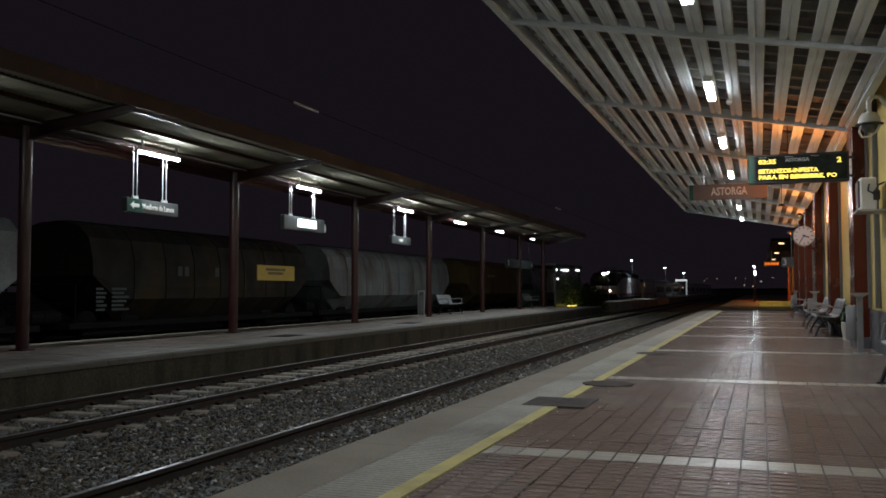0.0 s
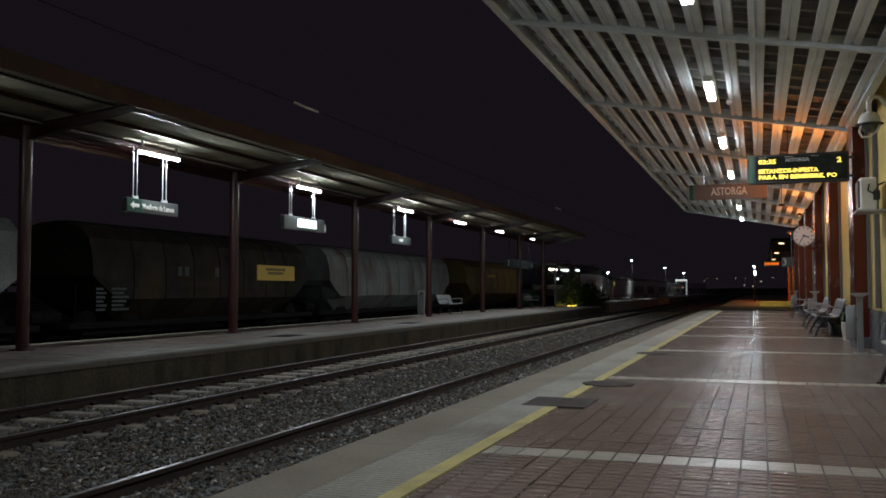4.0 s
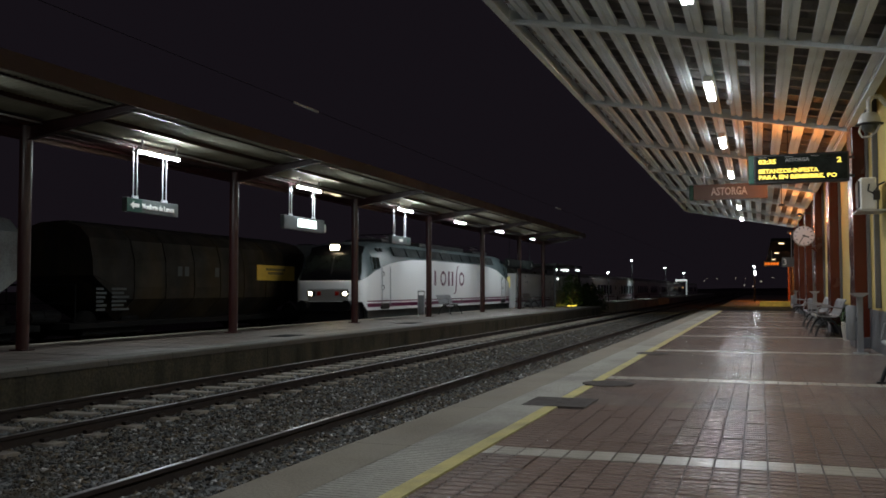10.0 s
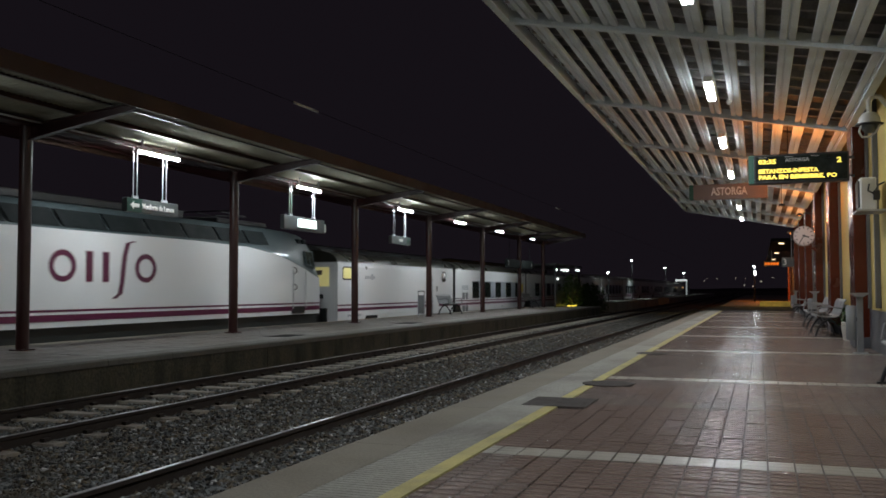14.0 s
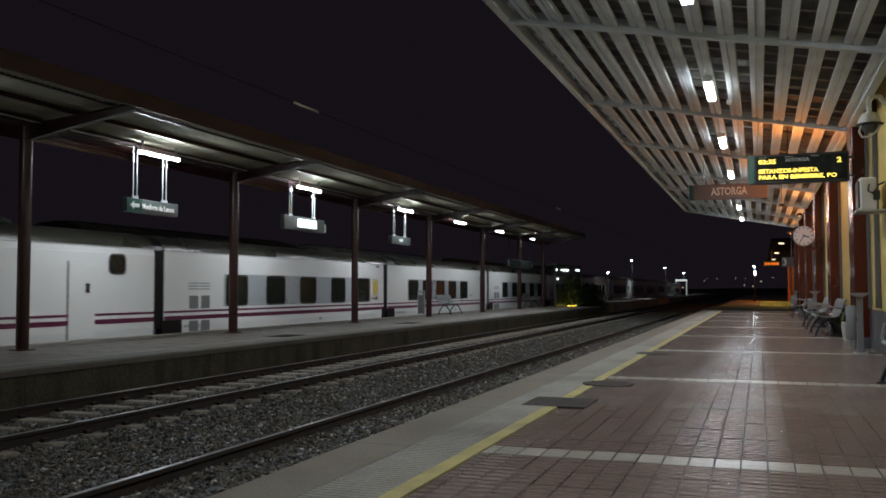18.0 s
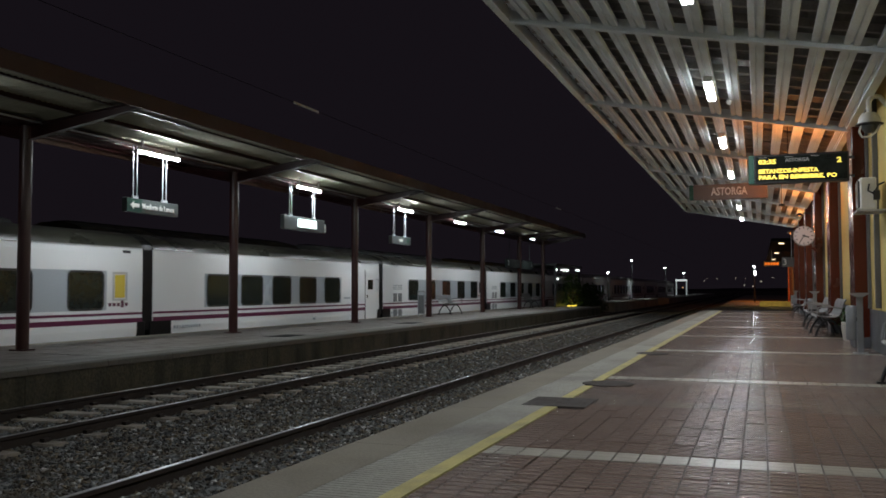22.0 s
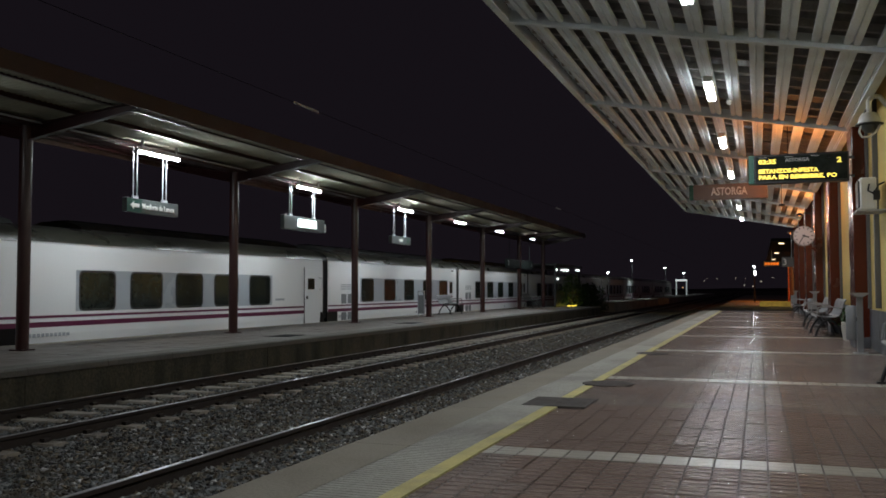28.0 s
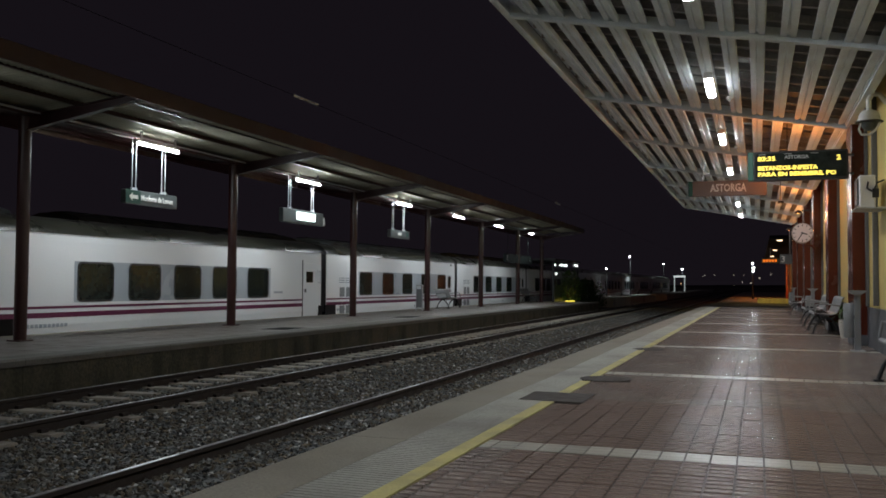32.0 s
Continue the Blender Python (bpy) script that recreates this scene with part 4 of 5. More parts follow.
            part("marker_lamp", one(box, sx * 0.36 - 0.08, sx * 0.36 + 0.08, ly - 0.012, ly + 0.05, 0.80, 0.95, 0.01), RED_LENS, hl, "red tail lamp lens")
            part("buffer", one(tube, (sx * 0.87, ly + (0.05 if end == 0 else -0.05), 0.45), (sx * 0.87, ly + (-0.35 if end == 0 else 0.35), 0.45), 0.17, 0.19, 18), CAB_BLACK, lo)
        part("nose_line", one(box, -0.80, 0.80, *sorted((fl((0, 0.032, 0))[1], fl((0, 0.08, 0))[1])), 1.03, 1.045), LOCO_GREY, lo)
        part("nose_panel", one(box, -0.80, 0.80, *sorted((fl((0, 0.033, 0))[1], fl((0, 0.08, 0))[1])), 0.60, 1.02, 0.003), NOSE_SHADE, lo, "nose panel greyed for shade")
        part("pilot", one(box, -1.2, 1.2, *sorted((fl((0, 0.12, 0))[1], fl((0, 0.5, 0))[1])), -0.28, 0.57, 0.04), CAB_BLACK, lo)
    t = part("roof_headlight", one(box, -0.22, 0.22, 0.58, 1.1, 2.42, 2.70, 0.04), CAB_BLACK, lo)
    part("bulb", one(box, -0.17, 0.17, 0.54, 0.579, 2.46, 2.65, 0.01), TOPLIGHT, t, "glowing top headlight")
    # roof gear
    for u0, u1, h in ((3.0, 5.5, 0.12), (7.0, 13.0, 0.16), (14.5, 17.0, 0.12)):
        part("roof_box", one(box, -0.8, 0.8, u0, u1, 2.84, 2.86 + h, 0.03), DARK_METAL, lo)
    for u in (4.4, 15.6):
        bm = B()
        for sx in (-0.5, 0.5):
            path_tube(bm, [(sx, u - 0.8, 3.05), (sx * 0.9, u + 0.8, 3.14), (sx * 0.8, u - 0.4, 3.2)], 0.02, 6)
        tube(bm, (-0.9, u - 0.4, 3.22), (0.9, u - 0.4, 3.22), 0.02, 0.02, 6)
        part("pantograph", bm, DARK_METAL, lo, "folded pantograph")
    # company mark as plain purple shapes, facing each side
    for sx in (1, -1):
        x = sx * (HALF + 0.004)
        z = 1.18
        bits = [("bar", 7.16, 0.64), ("ring", 8.18, 0.5), ("bar", 8.93, 0.64), ("bar", 9.42, 0.64), ("tall", 9.93, 1.2), ("ring", 10.72, 0.5)]
        for kind, u, h in bits:
            mark = B()
            if kind == "bar":
                box(mark, min(x, x + sx * 0.004), max(x, x + sx * 0.004), u - 0.10, u + 0.10, z, z + h, 0.001)
            elif kind == "tall":
                path = [(u - 0.25, z - 0.36), (u - 0.06, z - 0.25), (u, z), (u + 0.08, z + 0.6), (u + 0.18, z + 0.86), (u + 0.40, z + 0.91)]
                rows = [(mark.verts.new((x + sx * 0.004, a - 0.075, c)), mark.verts.new((x + sx * 0.004, a + 0.075, c))) for a, c in path]
                for (a, b), (c, d) in zip(rows, rows[1:]):
                    mark.faces.new((a, b, d, c))
            else:
                n = 28
                ro, ri = 0.37, 0.24
                ring = [[mark.verts.new((x + sx * 0.004, u + r * math.cos(2 * math.pi * k / n), z + 0.32 + r * 0.88 * math.sin(2 * math.pi * k / n))) for r in (ri, ro)] for k in range(n)]
                for k in range(n):
                    a, b = ring[k], ring[(k + 1) % n]
                    mark.faces.new((a[0], a[1], b[1], b[0]))
            part("company_mark", mark, LOGO, lo, "dark purple plain shape")
    part("buffer_beam", one(box, -1.0, 1.0, 0.05, 0.2, 0.20, 0.50, 0.03), CAB_BLACK, lo)
    return lo


ROOF_PROFILE = [(1.455, 1.93), (1.42, 2.04), (1.33, 2.14), (1.15, 2.24), (0.8, 2.32), (0.3, 2.36), (-0.3, 2.36), (-0.8, 2.32), (-1.15, 2.24), (-1.33, 2.14), (-1.42, 2.04), (-1.455, 1.93)]


def rounded(u0, u1, z0, z1, r, n=5):
    """A rectangle in (y, z) with round corners."""
    out = []
    for cu, cv, a0 in ((u1 - r, z1 - r, 0), (u0 + r, z1 - r, 90), (u0 + r, z0 + r, 180), (u1 - r, z0 + r, 270)):
        for k in range(n):
            a = radians(a0 + 90 * k / (n - 1))
            out.append((cu + r * math.cos(a), cv + r * math.sin(a)))
    return out


def ring(bm, outer, inner, x0, x1):
    k = len(outer)
    v = [[bm.verts.new((x, y, z)) for y, z in p] for x in (x0, x1) for p in (outer, inner)]
    for i in range(k):
        j = (i + 1) % k
        for a, b in ((0, 1), (1, 3), (3, 2), (2, 0)):
            bm.faces.new((v[a][i], v[a][j], v[b][j], v[b][i]))


def build_coach(kind, lit=True):
    L = 12.0 if kind == "van" else 13.14
    labels = {"van": "white generator coach with a purple stripe and few windows",
              "seats": "white passenger coach with five dark windows and purple stripes",
              "sleeper": "white sleeping coach with grey window band and purple stripes"}
    c = thing("train_coach", pose(TX, 0, 0), labels[kind], "train coach", "coaches of the train")
    a, b = 0.19, L - 0.19
    zl, zw0, zw1, zt = -0.18, 0.58, 1.42, 1.93
    part("roof", one(prism_y, ROOF_PROFILE, a, b), TRAIN_ROOF, c, "dull grey roof", True)
    if kind == "van":
        band = (9, 9)
        panes = [(0.55, 1.30, 1.28, 1.80, CABIN_YELLOW, 0.02)]
        panes += [(10.30, 10.85, 1.33, 1.72, DARK_GLASS, 0.02)]
    elif kind == "seats":
        band = (2.18, 9.86)
        panes = [(2.27, 3.36, zw0 + 0.03, zw1 - 0.05, DARK_GLASS, 0), (3.83, 4.95, zw0 + 0.03, zw1 - 0.05, DARK_GLASS, 0), (5.44, 6.53, zw0 + 0.03, zw1 - 0.05, DARK_GLASS, 0), (7.02, 8.12, zw0 + 0.03, zw1 - 0.05, DARK_GLASS, 0), (8.66, 9.76, zw0 + 0.03, zw1 - 0.05, DARK_GLASS, 0)]
    else:
        band = (2.62, 11.80)
        panes = [(2.70, 3.77, zw0 + 0.03, zw1 - 0.05, DARK_GLASS, 0), (4.70, 5.78, zw0 + 0.03, zw1 - 0.05, DARK_GLASS, 0), (6.65, 7.70, zw0 + 0.03, zw1 - 0.05, DARK_GLASS, 0), (8.70, 9.76, zw0 + 0.03, zw1 - 0.05, DARK_GLASS, 0), (10.66, 11.72, zw0 + 0.03, zw1 - 0.05, DARK_GLASS, 0)]
    for sx in (1, -1):
        def xs(p, q):
            return sorted((sx * p, sx * q))
        # side walls round the openings
        lo_w, hi_w = (zw0, zw1) if kind != "van" else (1.34, 1.80)
        bm = B()
        q = [(1.36, zl), (1.44, zl), (1.47, 0.15), (1.47, lo_w), (1.36, lo_w)]
        prism_y(bm, [(sx * x, z) for x, z in q], a, b)
        part("side_wall", bm, TRAIN_WHITE, c, "glossy white side")
        bm = B()
        q = [(1.36, hi_w), (1.47, hi_w), (1.465, zt - 0.12), (1.455, zt - 0.002), (1.36, zt - 0.002)]
        prism_y(bm, [(sx * x, z) for x, z in q], a, b)
        part("side_wall", bm, TRAIN_WHITE, c, "glossy white side")
        if kind == "van":
            cuts = [(0.55, 1.30), (10.30, 10.85)]
        else:
            cuts = [(p[0], p[1]) for p in panes]
        y = a
        for u0, u1 in cuts + [(b, b)]:
            if u0 - y > 0.005:
                segs = [(y, u0)]
                if kind != "van" and y < band[0]:
                    segs = [(y, band[0]), (band[0], u0)]
                elif kind != "van" and u0 >= b:
                    segs = [(y, band[1]), (band[1], b)]
                for s0, s1 in segs:
                    g = kind != "van" and s0 >= band[0] - 0.001 and s1 <= band[1] + 0.001
                    part("window_pillar", one(box, *xs(1.36, 1.468 if g else 1.47), s0, s1, lo_w, hi_w), TRAIN_GREY if g else TRAIN_WHITE, c)
            y = u1
        for u0, u1, z0, z1, m, proud in panes:
            z0, z1 = (lo_w, hi_w) if kind == "van" else (z0, z1)
            part("window_panel", one(box, *xs(1.40, 1.469), u0, u1, lo_w, hi_w), TRAIN_GREY if kind != "van" else TRAIN_WHITE, c)
            w = part("window", one(prism_x, rounded(u0 + 0.02, u1 - 0.02, lo_w + 0.02, hi_w - 0.025, 0.12), *xs(1.468, 1.4715)), m, c)
            fr = B()
            ring(fr, rounded(u0, u1, lo_w, hi_w - 0.005, 0.13), rounded(u0 + 0.045, u1 - 0.045, lo_w + 0.045, hi_w - 0.05, 0.09), *xs(1.4695, 1.476))
            part("window_frame", fr, BLACK, w)
        part("roof_edge", one(box, *xs(1.445, 1.468), a, b, zt, zt + 0.022), GALV, c, "thin bright gutter rail")
        # stripes
        for z0, z1 in ((0.29, 0.39), (0.465, 0.515)):
            part("stripe", one(box, *xs(1.47, 1.475), a, b if kind != "seats" else 11.74, z0, z1), PURPLE, c, "purple stripe")
        if kind == "seats":
            dr = part("door", one(box, *xs(1.44, 1.482), 11.78, 12.55, -0.12, 1.62, 0.012), TRAIN_WHITE, c, "white plug door with a small window")
            part("door_window", one(box, *xs(1.470, 1.488), 11.95, 12.38, 1.02, 1.36, 0.004), DARK_GLASS, dr)
            part("door_seam", one(box, *xs(1.465, 1.473), 11.72, 11.77, -0.1, 1.70), DARK_METAL, dr)
            bm = B()
            path_tube(bm, [(sx * 1.48, 12.66, 1.40), (sx * 1.51, 12.66, 1.38), (sx * 1.51, 12.86, 1.38), (sx * 1.51, 12.86, 1.02), (sx * 1.51, 12.66, 1.02)], 0.015, 6)
            part("handrail", bm, GALV, dr)
            part("button", one(box, *xs(1.475, 1.49), 11.85, 11.95, 0.72, 0.82, 0.004), DARK_METAL, dr)
            part("door_step", one(box, *xs(1.30, 1.52), 11.75, 12.6, -0.22, -0.13, 0.01), BLACK, c)
            part("faint_mark", one(box, *xs(1.47, 1.473), 10.05, 10.55, 0.70, 0.76), TRAIN_GREY, c)
        if kind == "sleeper":
            for k in range(2):
                u0 = 1.15 + 0.48 * k
                g = part("vent", one(box, *xs(1.47, 1.478), u0, u0 + 0.36, 0.13 + 0.42, 0.87, 0.003), VENT_GREY, c)
                part("vent", one(box, *xs(1.47, 1.478), u0, u0 + 0.36, 0.0, 0.26, 0.003), VENT_GREY, c)
                for j in range(3):
                    part("louvre", one(box, *xs(1.47, 1.481), u0 - 0.04, u0 + 0.36, 1.02 + 0.07 * j, 1.05 + 0.07 * j), TRAIN_GREY, c)
            part("small_window", one(box, *xs(1.466, 1.476), 12.05, 12.37, 0.84, 1.34, 0.004), TOILET_YELLOW if lit else DARK_GLASS, c, "small window with a lit yellow blind" if lit else "small dark window")
            sw = B()
            for f0, f1, g0, g1 in ((11.98, 12.44, 1.36, 1.40), (11.98, 12.44, 0.78, 0.82), (11.98, 12.02, 0.82, 1.36), (12.40, 12.44, 0.82, 1.36)):
                box(sw, *xs(1.466, 1.481), f0, f1, g0, g1)
            part("small_window_frame", sw, GALV, c)
            bm = B()
            for k, h in enumerate((0.07, 0.07, 0.07, 0.12, 0.07)):
                box(bm, *xs(1.47, 1.473), 11.86 + 0.13 * k, 11.95 + 0.13 * k, 0.66 - (0.03 if h > 0.1 else 0), 0.66 + h)
            part("company_mark", bm, LOGO, c, "small dark plain mark")
            part("vent_cap", one(box, *xs(1.45, 1.47), 12.3, 12.55, 1.82, 1.88, 0.003), DARK_METAL, c)
        if kind == "van":
            dr = part("door", one(box, *xs(1.46, 1.480), 9.15, 9.9, 0.0, 1.55, 0.006), TRAIN_WHITE, c, "white service door")
            part("handle", one(box, *xs(1.48, 1.495), 9.62, 9.72, 0.95, 1.15, 0.004), DARK_METAL, dr)
            part("seam", one(box, *xs(1.468, 1.472), 9.10, 9.14, 0.0, 1.6), DARK_METAL, dr)
            bm = B()
            for k, (u, h) in enumerate(((2.35, 0.16), (2.53, 0.16), (2.71, 0.16), (2.89, 0.28), (3.07, 0.16))):
                box(bm, *xs(1.47, 1.474), u, u + 0.11, 1.40 - (0.05 if h > 0.2 else 0), 1.40 + h * 0.6)
            part("company_mark", bm, TRAIN_GREY, c, "grey plain mark")
            # a proud black box paints the shade of the underframe recess
            part("underframe_shade", one(box, *xs(1.44, 1.474), 2.4, 3.4, -0.16, 0.10, 0.01), CAB_BLACK, c)
            part("cap", one(box, *xs(1.455, 1.475), 2.4, 2.5, 1.73, 1.83, 0.003), DARK_METAL, c)
        part("grate", one(box, *xs(1.47, 1.475), 7.9, 8.05, 0.08, 0.15), TRAIN_GREY, c)
        # coach number as plain bars
        bm = B()
        for k in range(10):
            box(bm, *xs(1.470, 1.473), 0.95 + k * 0.11, 1.03 + k * 0.11, 0.10, 0.17)
        tagged(part("coach_number", bm, TRAIN_GREY, c), kind="stuff")
        # undercut by the wheels: its shade is painted as black boxes on the side
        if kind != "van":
            part("wheel_shade", one(box, *xs(1.30, 1.478), a - 0.1, 0.86, -0.30, 0.30, 0.01), CAB_BLACK, c, "black box for the shade of the wheel opening")
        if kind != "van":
            part("wheel_shade", one(box, *xs(1.30, 1.478), L - 0.36, b + 0.1, -0.30, 0.30, 0.01), CAB_BLACK, c, "black box for the shade of the wheel opening")
    # floor, end walls, bellows, wheels
    part("floor", one(box, -1.36, 1.36, a, b, -0.25, -0.18), DARK_METAL, c)
    for y0, y1 in ((a, a + 0.05), (b - 0.05, b)):
        part("end_wall", one(box, -1.355, 1.355, y0, y1, -0.18, 1.93), TRAIN_WHITE, c)
    part("bellows", one(prism_y, [(x * 0.99, z - 0.012) for x, z in ROOF_PROFILE] + [(-1.45, 0.1), (1.45, 0.1)], L - 0.195, L + 0.195), CAB_BLACK, c, "black rubber bellows")
    if kind == "van":
        e = part("end_window", one(box, -1.15, 1.16, a - 0.012, a - 0.001, 1.12, 1.76, 0.004), CABIN_YELLOW, c, "lit yellow end window")
        part("shelf", one(box, 0.35, 0.9, a - 0.02, a - 0.0125, 1.5, 1.66), FAR_WALL, e)
        part("cabinet", one(box, -0.3, 0.55, a - 0.02, a - 0.0125, 1.13, 1.33), SKIRT, e)
        for x0, x1, z0, z1 in ((0.35, 0.95, 0.72, 0.86), (0.2, 0.5, 0.45, 0.6), (-0.9, 0.1, 0.3, 0.8), (-0.4, 1.1, -0.1, 0.4)):
            part("coupling_box", one(box, x0, x1, a - 0.1, a - 0.001, z0, z1, 0.02), SKIRT, c)
    for sx in (-0.8, 0.8):
        part("wheel", one(tube, (sx - 0.07, 0.0, 0.0), (sx + 0.07, 0.0, 0.0), 0.39, 0.39, 24), DARK_METAL, c)
    return c


# place of the locomotive's nose along the track, by time
TRAIN_ROWS = [(0, 87.5), (1, 81.6), (2, 75.75), (3, 69.9), (5.5, 54.8), (6, 51.75), (7, 45.8), (8, 40.0), (9, 34.1), (11.4, 20.4), (13, 11.4), (14, 5.8), (16.5, -8.10), (17, -10.59), (18, -15.19),
              (18.5, -17.29), (19, -19.34), (19.5, -21.29), (20, -23.04), (20.5, -24.59), (21, -26.14), (21.5, -27.49), (22, -28.74), (22.5, -29.74), (23, -30.72), (23.5, -31.44),
              (24, -32.09), (24.5, -32.58), (25, -32.91), (25.5, -33.11), (26, -33.16), (32, -33.16)]
TRAIN = []


def build_train():
    lo = build_loco()
    TRAIN.append((lo, 0.0))
    van = build_coach("van")
    TRAIN.append((van, 20.2))
    kinds = {"sleeper": build_coach("sleeper", False), "seats": build_coach("seats")}
    order = ["sleeper", "seats", "sleeper", "sleeper", "seats", "seats", "sleeper", "seats", "seats", "sleeper", "seats"]
    used = set()
    TRAIN.append((build_coach("sleeper"), 32.2))
    for i, k in enumerate(order):
        if i == 0:
            continue
        ob = kinds[k] if k not in used else copy_thing(kinds[k], pose(TX, 0, 0))
        used.add(k)
        TRAIN.append((ob, 32.2 + 13.14 * i))


# ---- freight wagons on the far track ----
def build_wagon(y0, y1, material, label, sign):
    w = thing("hopper_wagon", pose(-18.55, y0, 0), label, "freight wagon", "standing freight wagons")
    L = y1 - y0
    prof = [(0.75, 0.12), (1.42, 0.75), (1.45, 1.1), (1.42, 1.9), (1.28, 2.45), (0.95, 2.78), (0.4, 2.93), (-0.4, 2.93), (-0.95, 2.78), (-1.28, 2.45), (-1.42, 1.9), (-1.45, 1.1), (-1.42, 0.75), (-0.75, 0.12)]
    bm = B()
    rings = []
    for y, lift in ((0.9, 1.30), (1.9, 0.45), (2.6, 0.0), (L - 2.6, 0.0), (L - 1.9, 0.45), (L - 0.9, 1.30)):
        rings.append([bm.verts.new((x * (1 if lift < 1 else 0.99), y, max(z, 0.12 + lift) if z < 1.6 else z)) for x, z in prof])
    for a, b in zip(rings, rings[1:]):
        for i in range(len(prof)):
            j = (i + 1) % len(prof)
            bm.faces.new((a[i], a[j], b[j], b[i]))
    bm.faces.new(rings[0])
    bm.faces.new(rings[-1])
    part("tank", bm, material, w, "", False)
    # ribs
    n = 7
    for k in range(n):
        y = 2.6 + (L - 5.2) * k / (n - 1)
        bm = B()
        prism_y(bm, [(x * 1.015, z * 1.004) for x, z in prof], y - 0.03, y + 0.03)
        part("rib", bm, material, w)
    part("sill", one(box, -1.3, 1.3, 0.2, L - 0.2, -0.05, 0.12, 0.02), MATT_BLACK, w)
    for yy in (0.5, L - 0.5):
        bm = B()
        for sx in (-1.2, 1.2):
            tube(bm, (sx, yy, 0.1), (sx, yy, 1.15), 0.025, 0.025, 8)
        tube(bm, (-1.2, yy, 1.15), (1.2, yy, 1.15), 0.025, 0.025, 8)
        tube(bm, (-1.2, yy, 0.65), (1.2, yy, 0.65), 0.02, 0.02, 8)
        part("end_rail", bm, MATT_BLACK, w)
    for yb in (2.2, L - 2.2):
        bg = part("bogie", one(box, -1.1, 1.1, yb - 1.3, yb + 1.3, -0.25, 0.05, 0.05), MATT_BLACK, w)
        for k in (-0.9, 0.9):
            for sx in (-0.82, 0.82):
                part("wheel", one(tube, (sx - 0.07, yb + k, 0.02), (sx + 0.07, yb + k, 0.02), 0.42, 0.42, 20), MATT_BLACK, bg)
    for sx in (-0.87, 0.87):
        for ya, yb in ((0.2, -0.4), (L - 0.2, L + 0.4)):
            part("buffer", one(tube, (sx, ya, 0.3), (sx, yb, 0.3), 0.16, 0.2, 14), MATT_BLACK, w)
    part("roof_walkway", one(box, -0.3, 0.3, 1.2, L - 1.2, 2.94, 2.98), MATT_BLACK, w)
    if sign == "placard":
        p = part("placard", one(box, 1.44, 1.47, 9.2, 11.9, 1.36, 1.92, 0.005), PLACARD, w, "yellow placard with faded lettering")
        bm = B()
        for z, a, b in ((1.72, 9.8, 11.3), (1.58, 9.95, 11.1)):
            for k in range(int((b - a) / 0.14)):
                box(bm, 1.471, 1.474, a + 0.14 * k, a + 0.14 * k + 0.10, z, z + 0.09)
        part("lettering_bars", bm, LABEL_WHITE, p)
        for j in range(6):
            for i in range(2):
                z = 1.08 - j * 0.115
                part("data_bar", one(box, 1.452, 1.456, 1.0 + i * 0.62, 1.0 + i * 0.62 + (0.42 if i == 0 else 0.72) * (0.7 + 0.3 * ((j * 5 + i) % 3) / 2), z - 0.07, z), LABEL_WHITE, w)
        for u in (4.6, 4.95, 6.6):
            part("mark_bar", one(box, 1.45, 1.454, u, u + 0.22, 1.45, 1.75), LABEL_WHITE, w)
    if sign == "lamp":
        part("reflector", one(box, 1.44, 1.46, 5.3, 7.0, 1.85, 1.98, 0.005), PLACARD, w, "yellow plate")
    return w


def build_wagons():
    build_wagon(2.5, 17.9, WAGON_GREY, "weathered grey grain hopper wagon standing on the far track", "")
    build_wagon(18.5, 32.4, WAGON_OCHRE_SHADED, "weathered ochre hopper wagon, blackened for shade, with a yellow placard", "placard")
    build_wagon(32.6, 49.6, WAGON_GREY, "weathered rust streaked grey hopper wagon", "")
    build_wagon(51.2, 66.6, WAGON_YELLOW, "weathered ochre hopper wagon with a small plate", "lamp")
    build_wagon(67.8, 83.4, WAGON_GREY, "weathered grey hopper wagon far along the siding", "")

# ---- things on the platform beside the building ----
def build_bin(x, y):
    b = thing("litter_bin", pose(x, y, 0.0), "grey steel litter bin on a post with a flared cap", "litter bin", "litter bins")
    part("post", one(box, -0.045, 0.045, -0.05, 0.05, 0.0, 0.90, 0.006), BENCH_STEEL, b)
    part("foot", one(box, -0.10, 0.10, -0.10, 0.10, 0.0, 0.015), GALV, b)
    bm = B()
    prism_y(bm, [(-0.135, 0.94), (0.125, 0.94), (0.125, 0.93), (0.045, 0.875), (-0.055, 0.875), (-0.135, 0.93)], -0.13, 0.13)
    part("cap", bm, BENCH_STEEL, b, "flared steel cap")
    part("drum", one(lathe, (-0.09, 0.13, 0), [(0.09, 0.20), (0.10, 0.22), (0.10, 0.72), (0.09, 0.74), (0.08, 0.74), (0.08, 0.4)], 20), BENCH_STEEL, b, "ribbed grey steel drum", True)
    part("bracket", one(box, -0.05, 0.02, -0.03, 0.03, 0.5, 0.56), DARK_METAL, b)
    return b


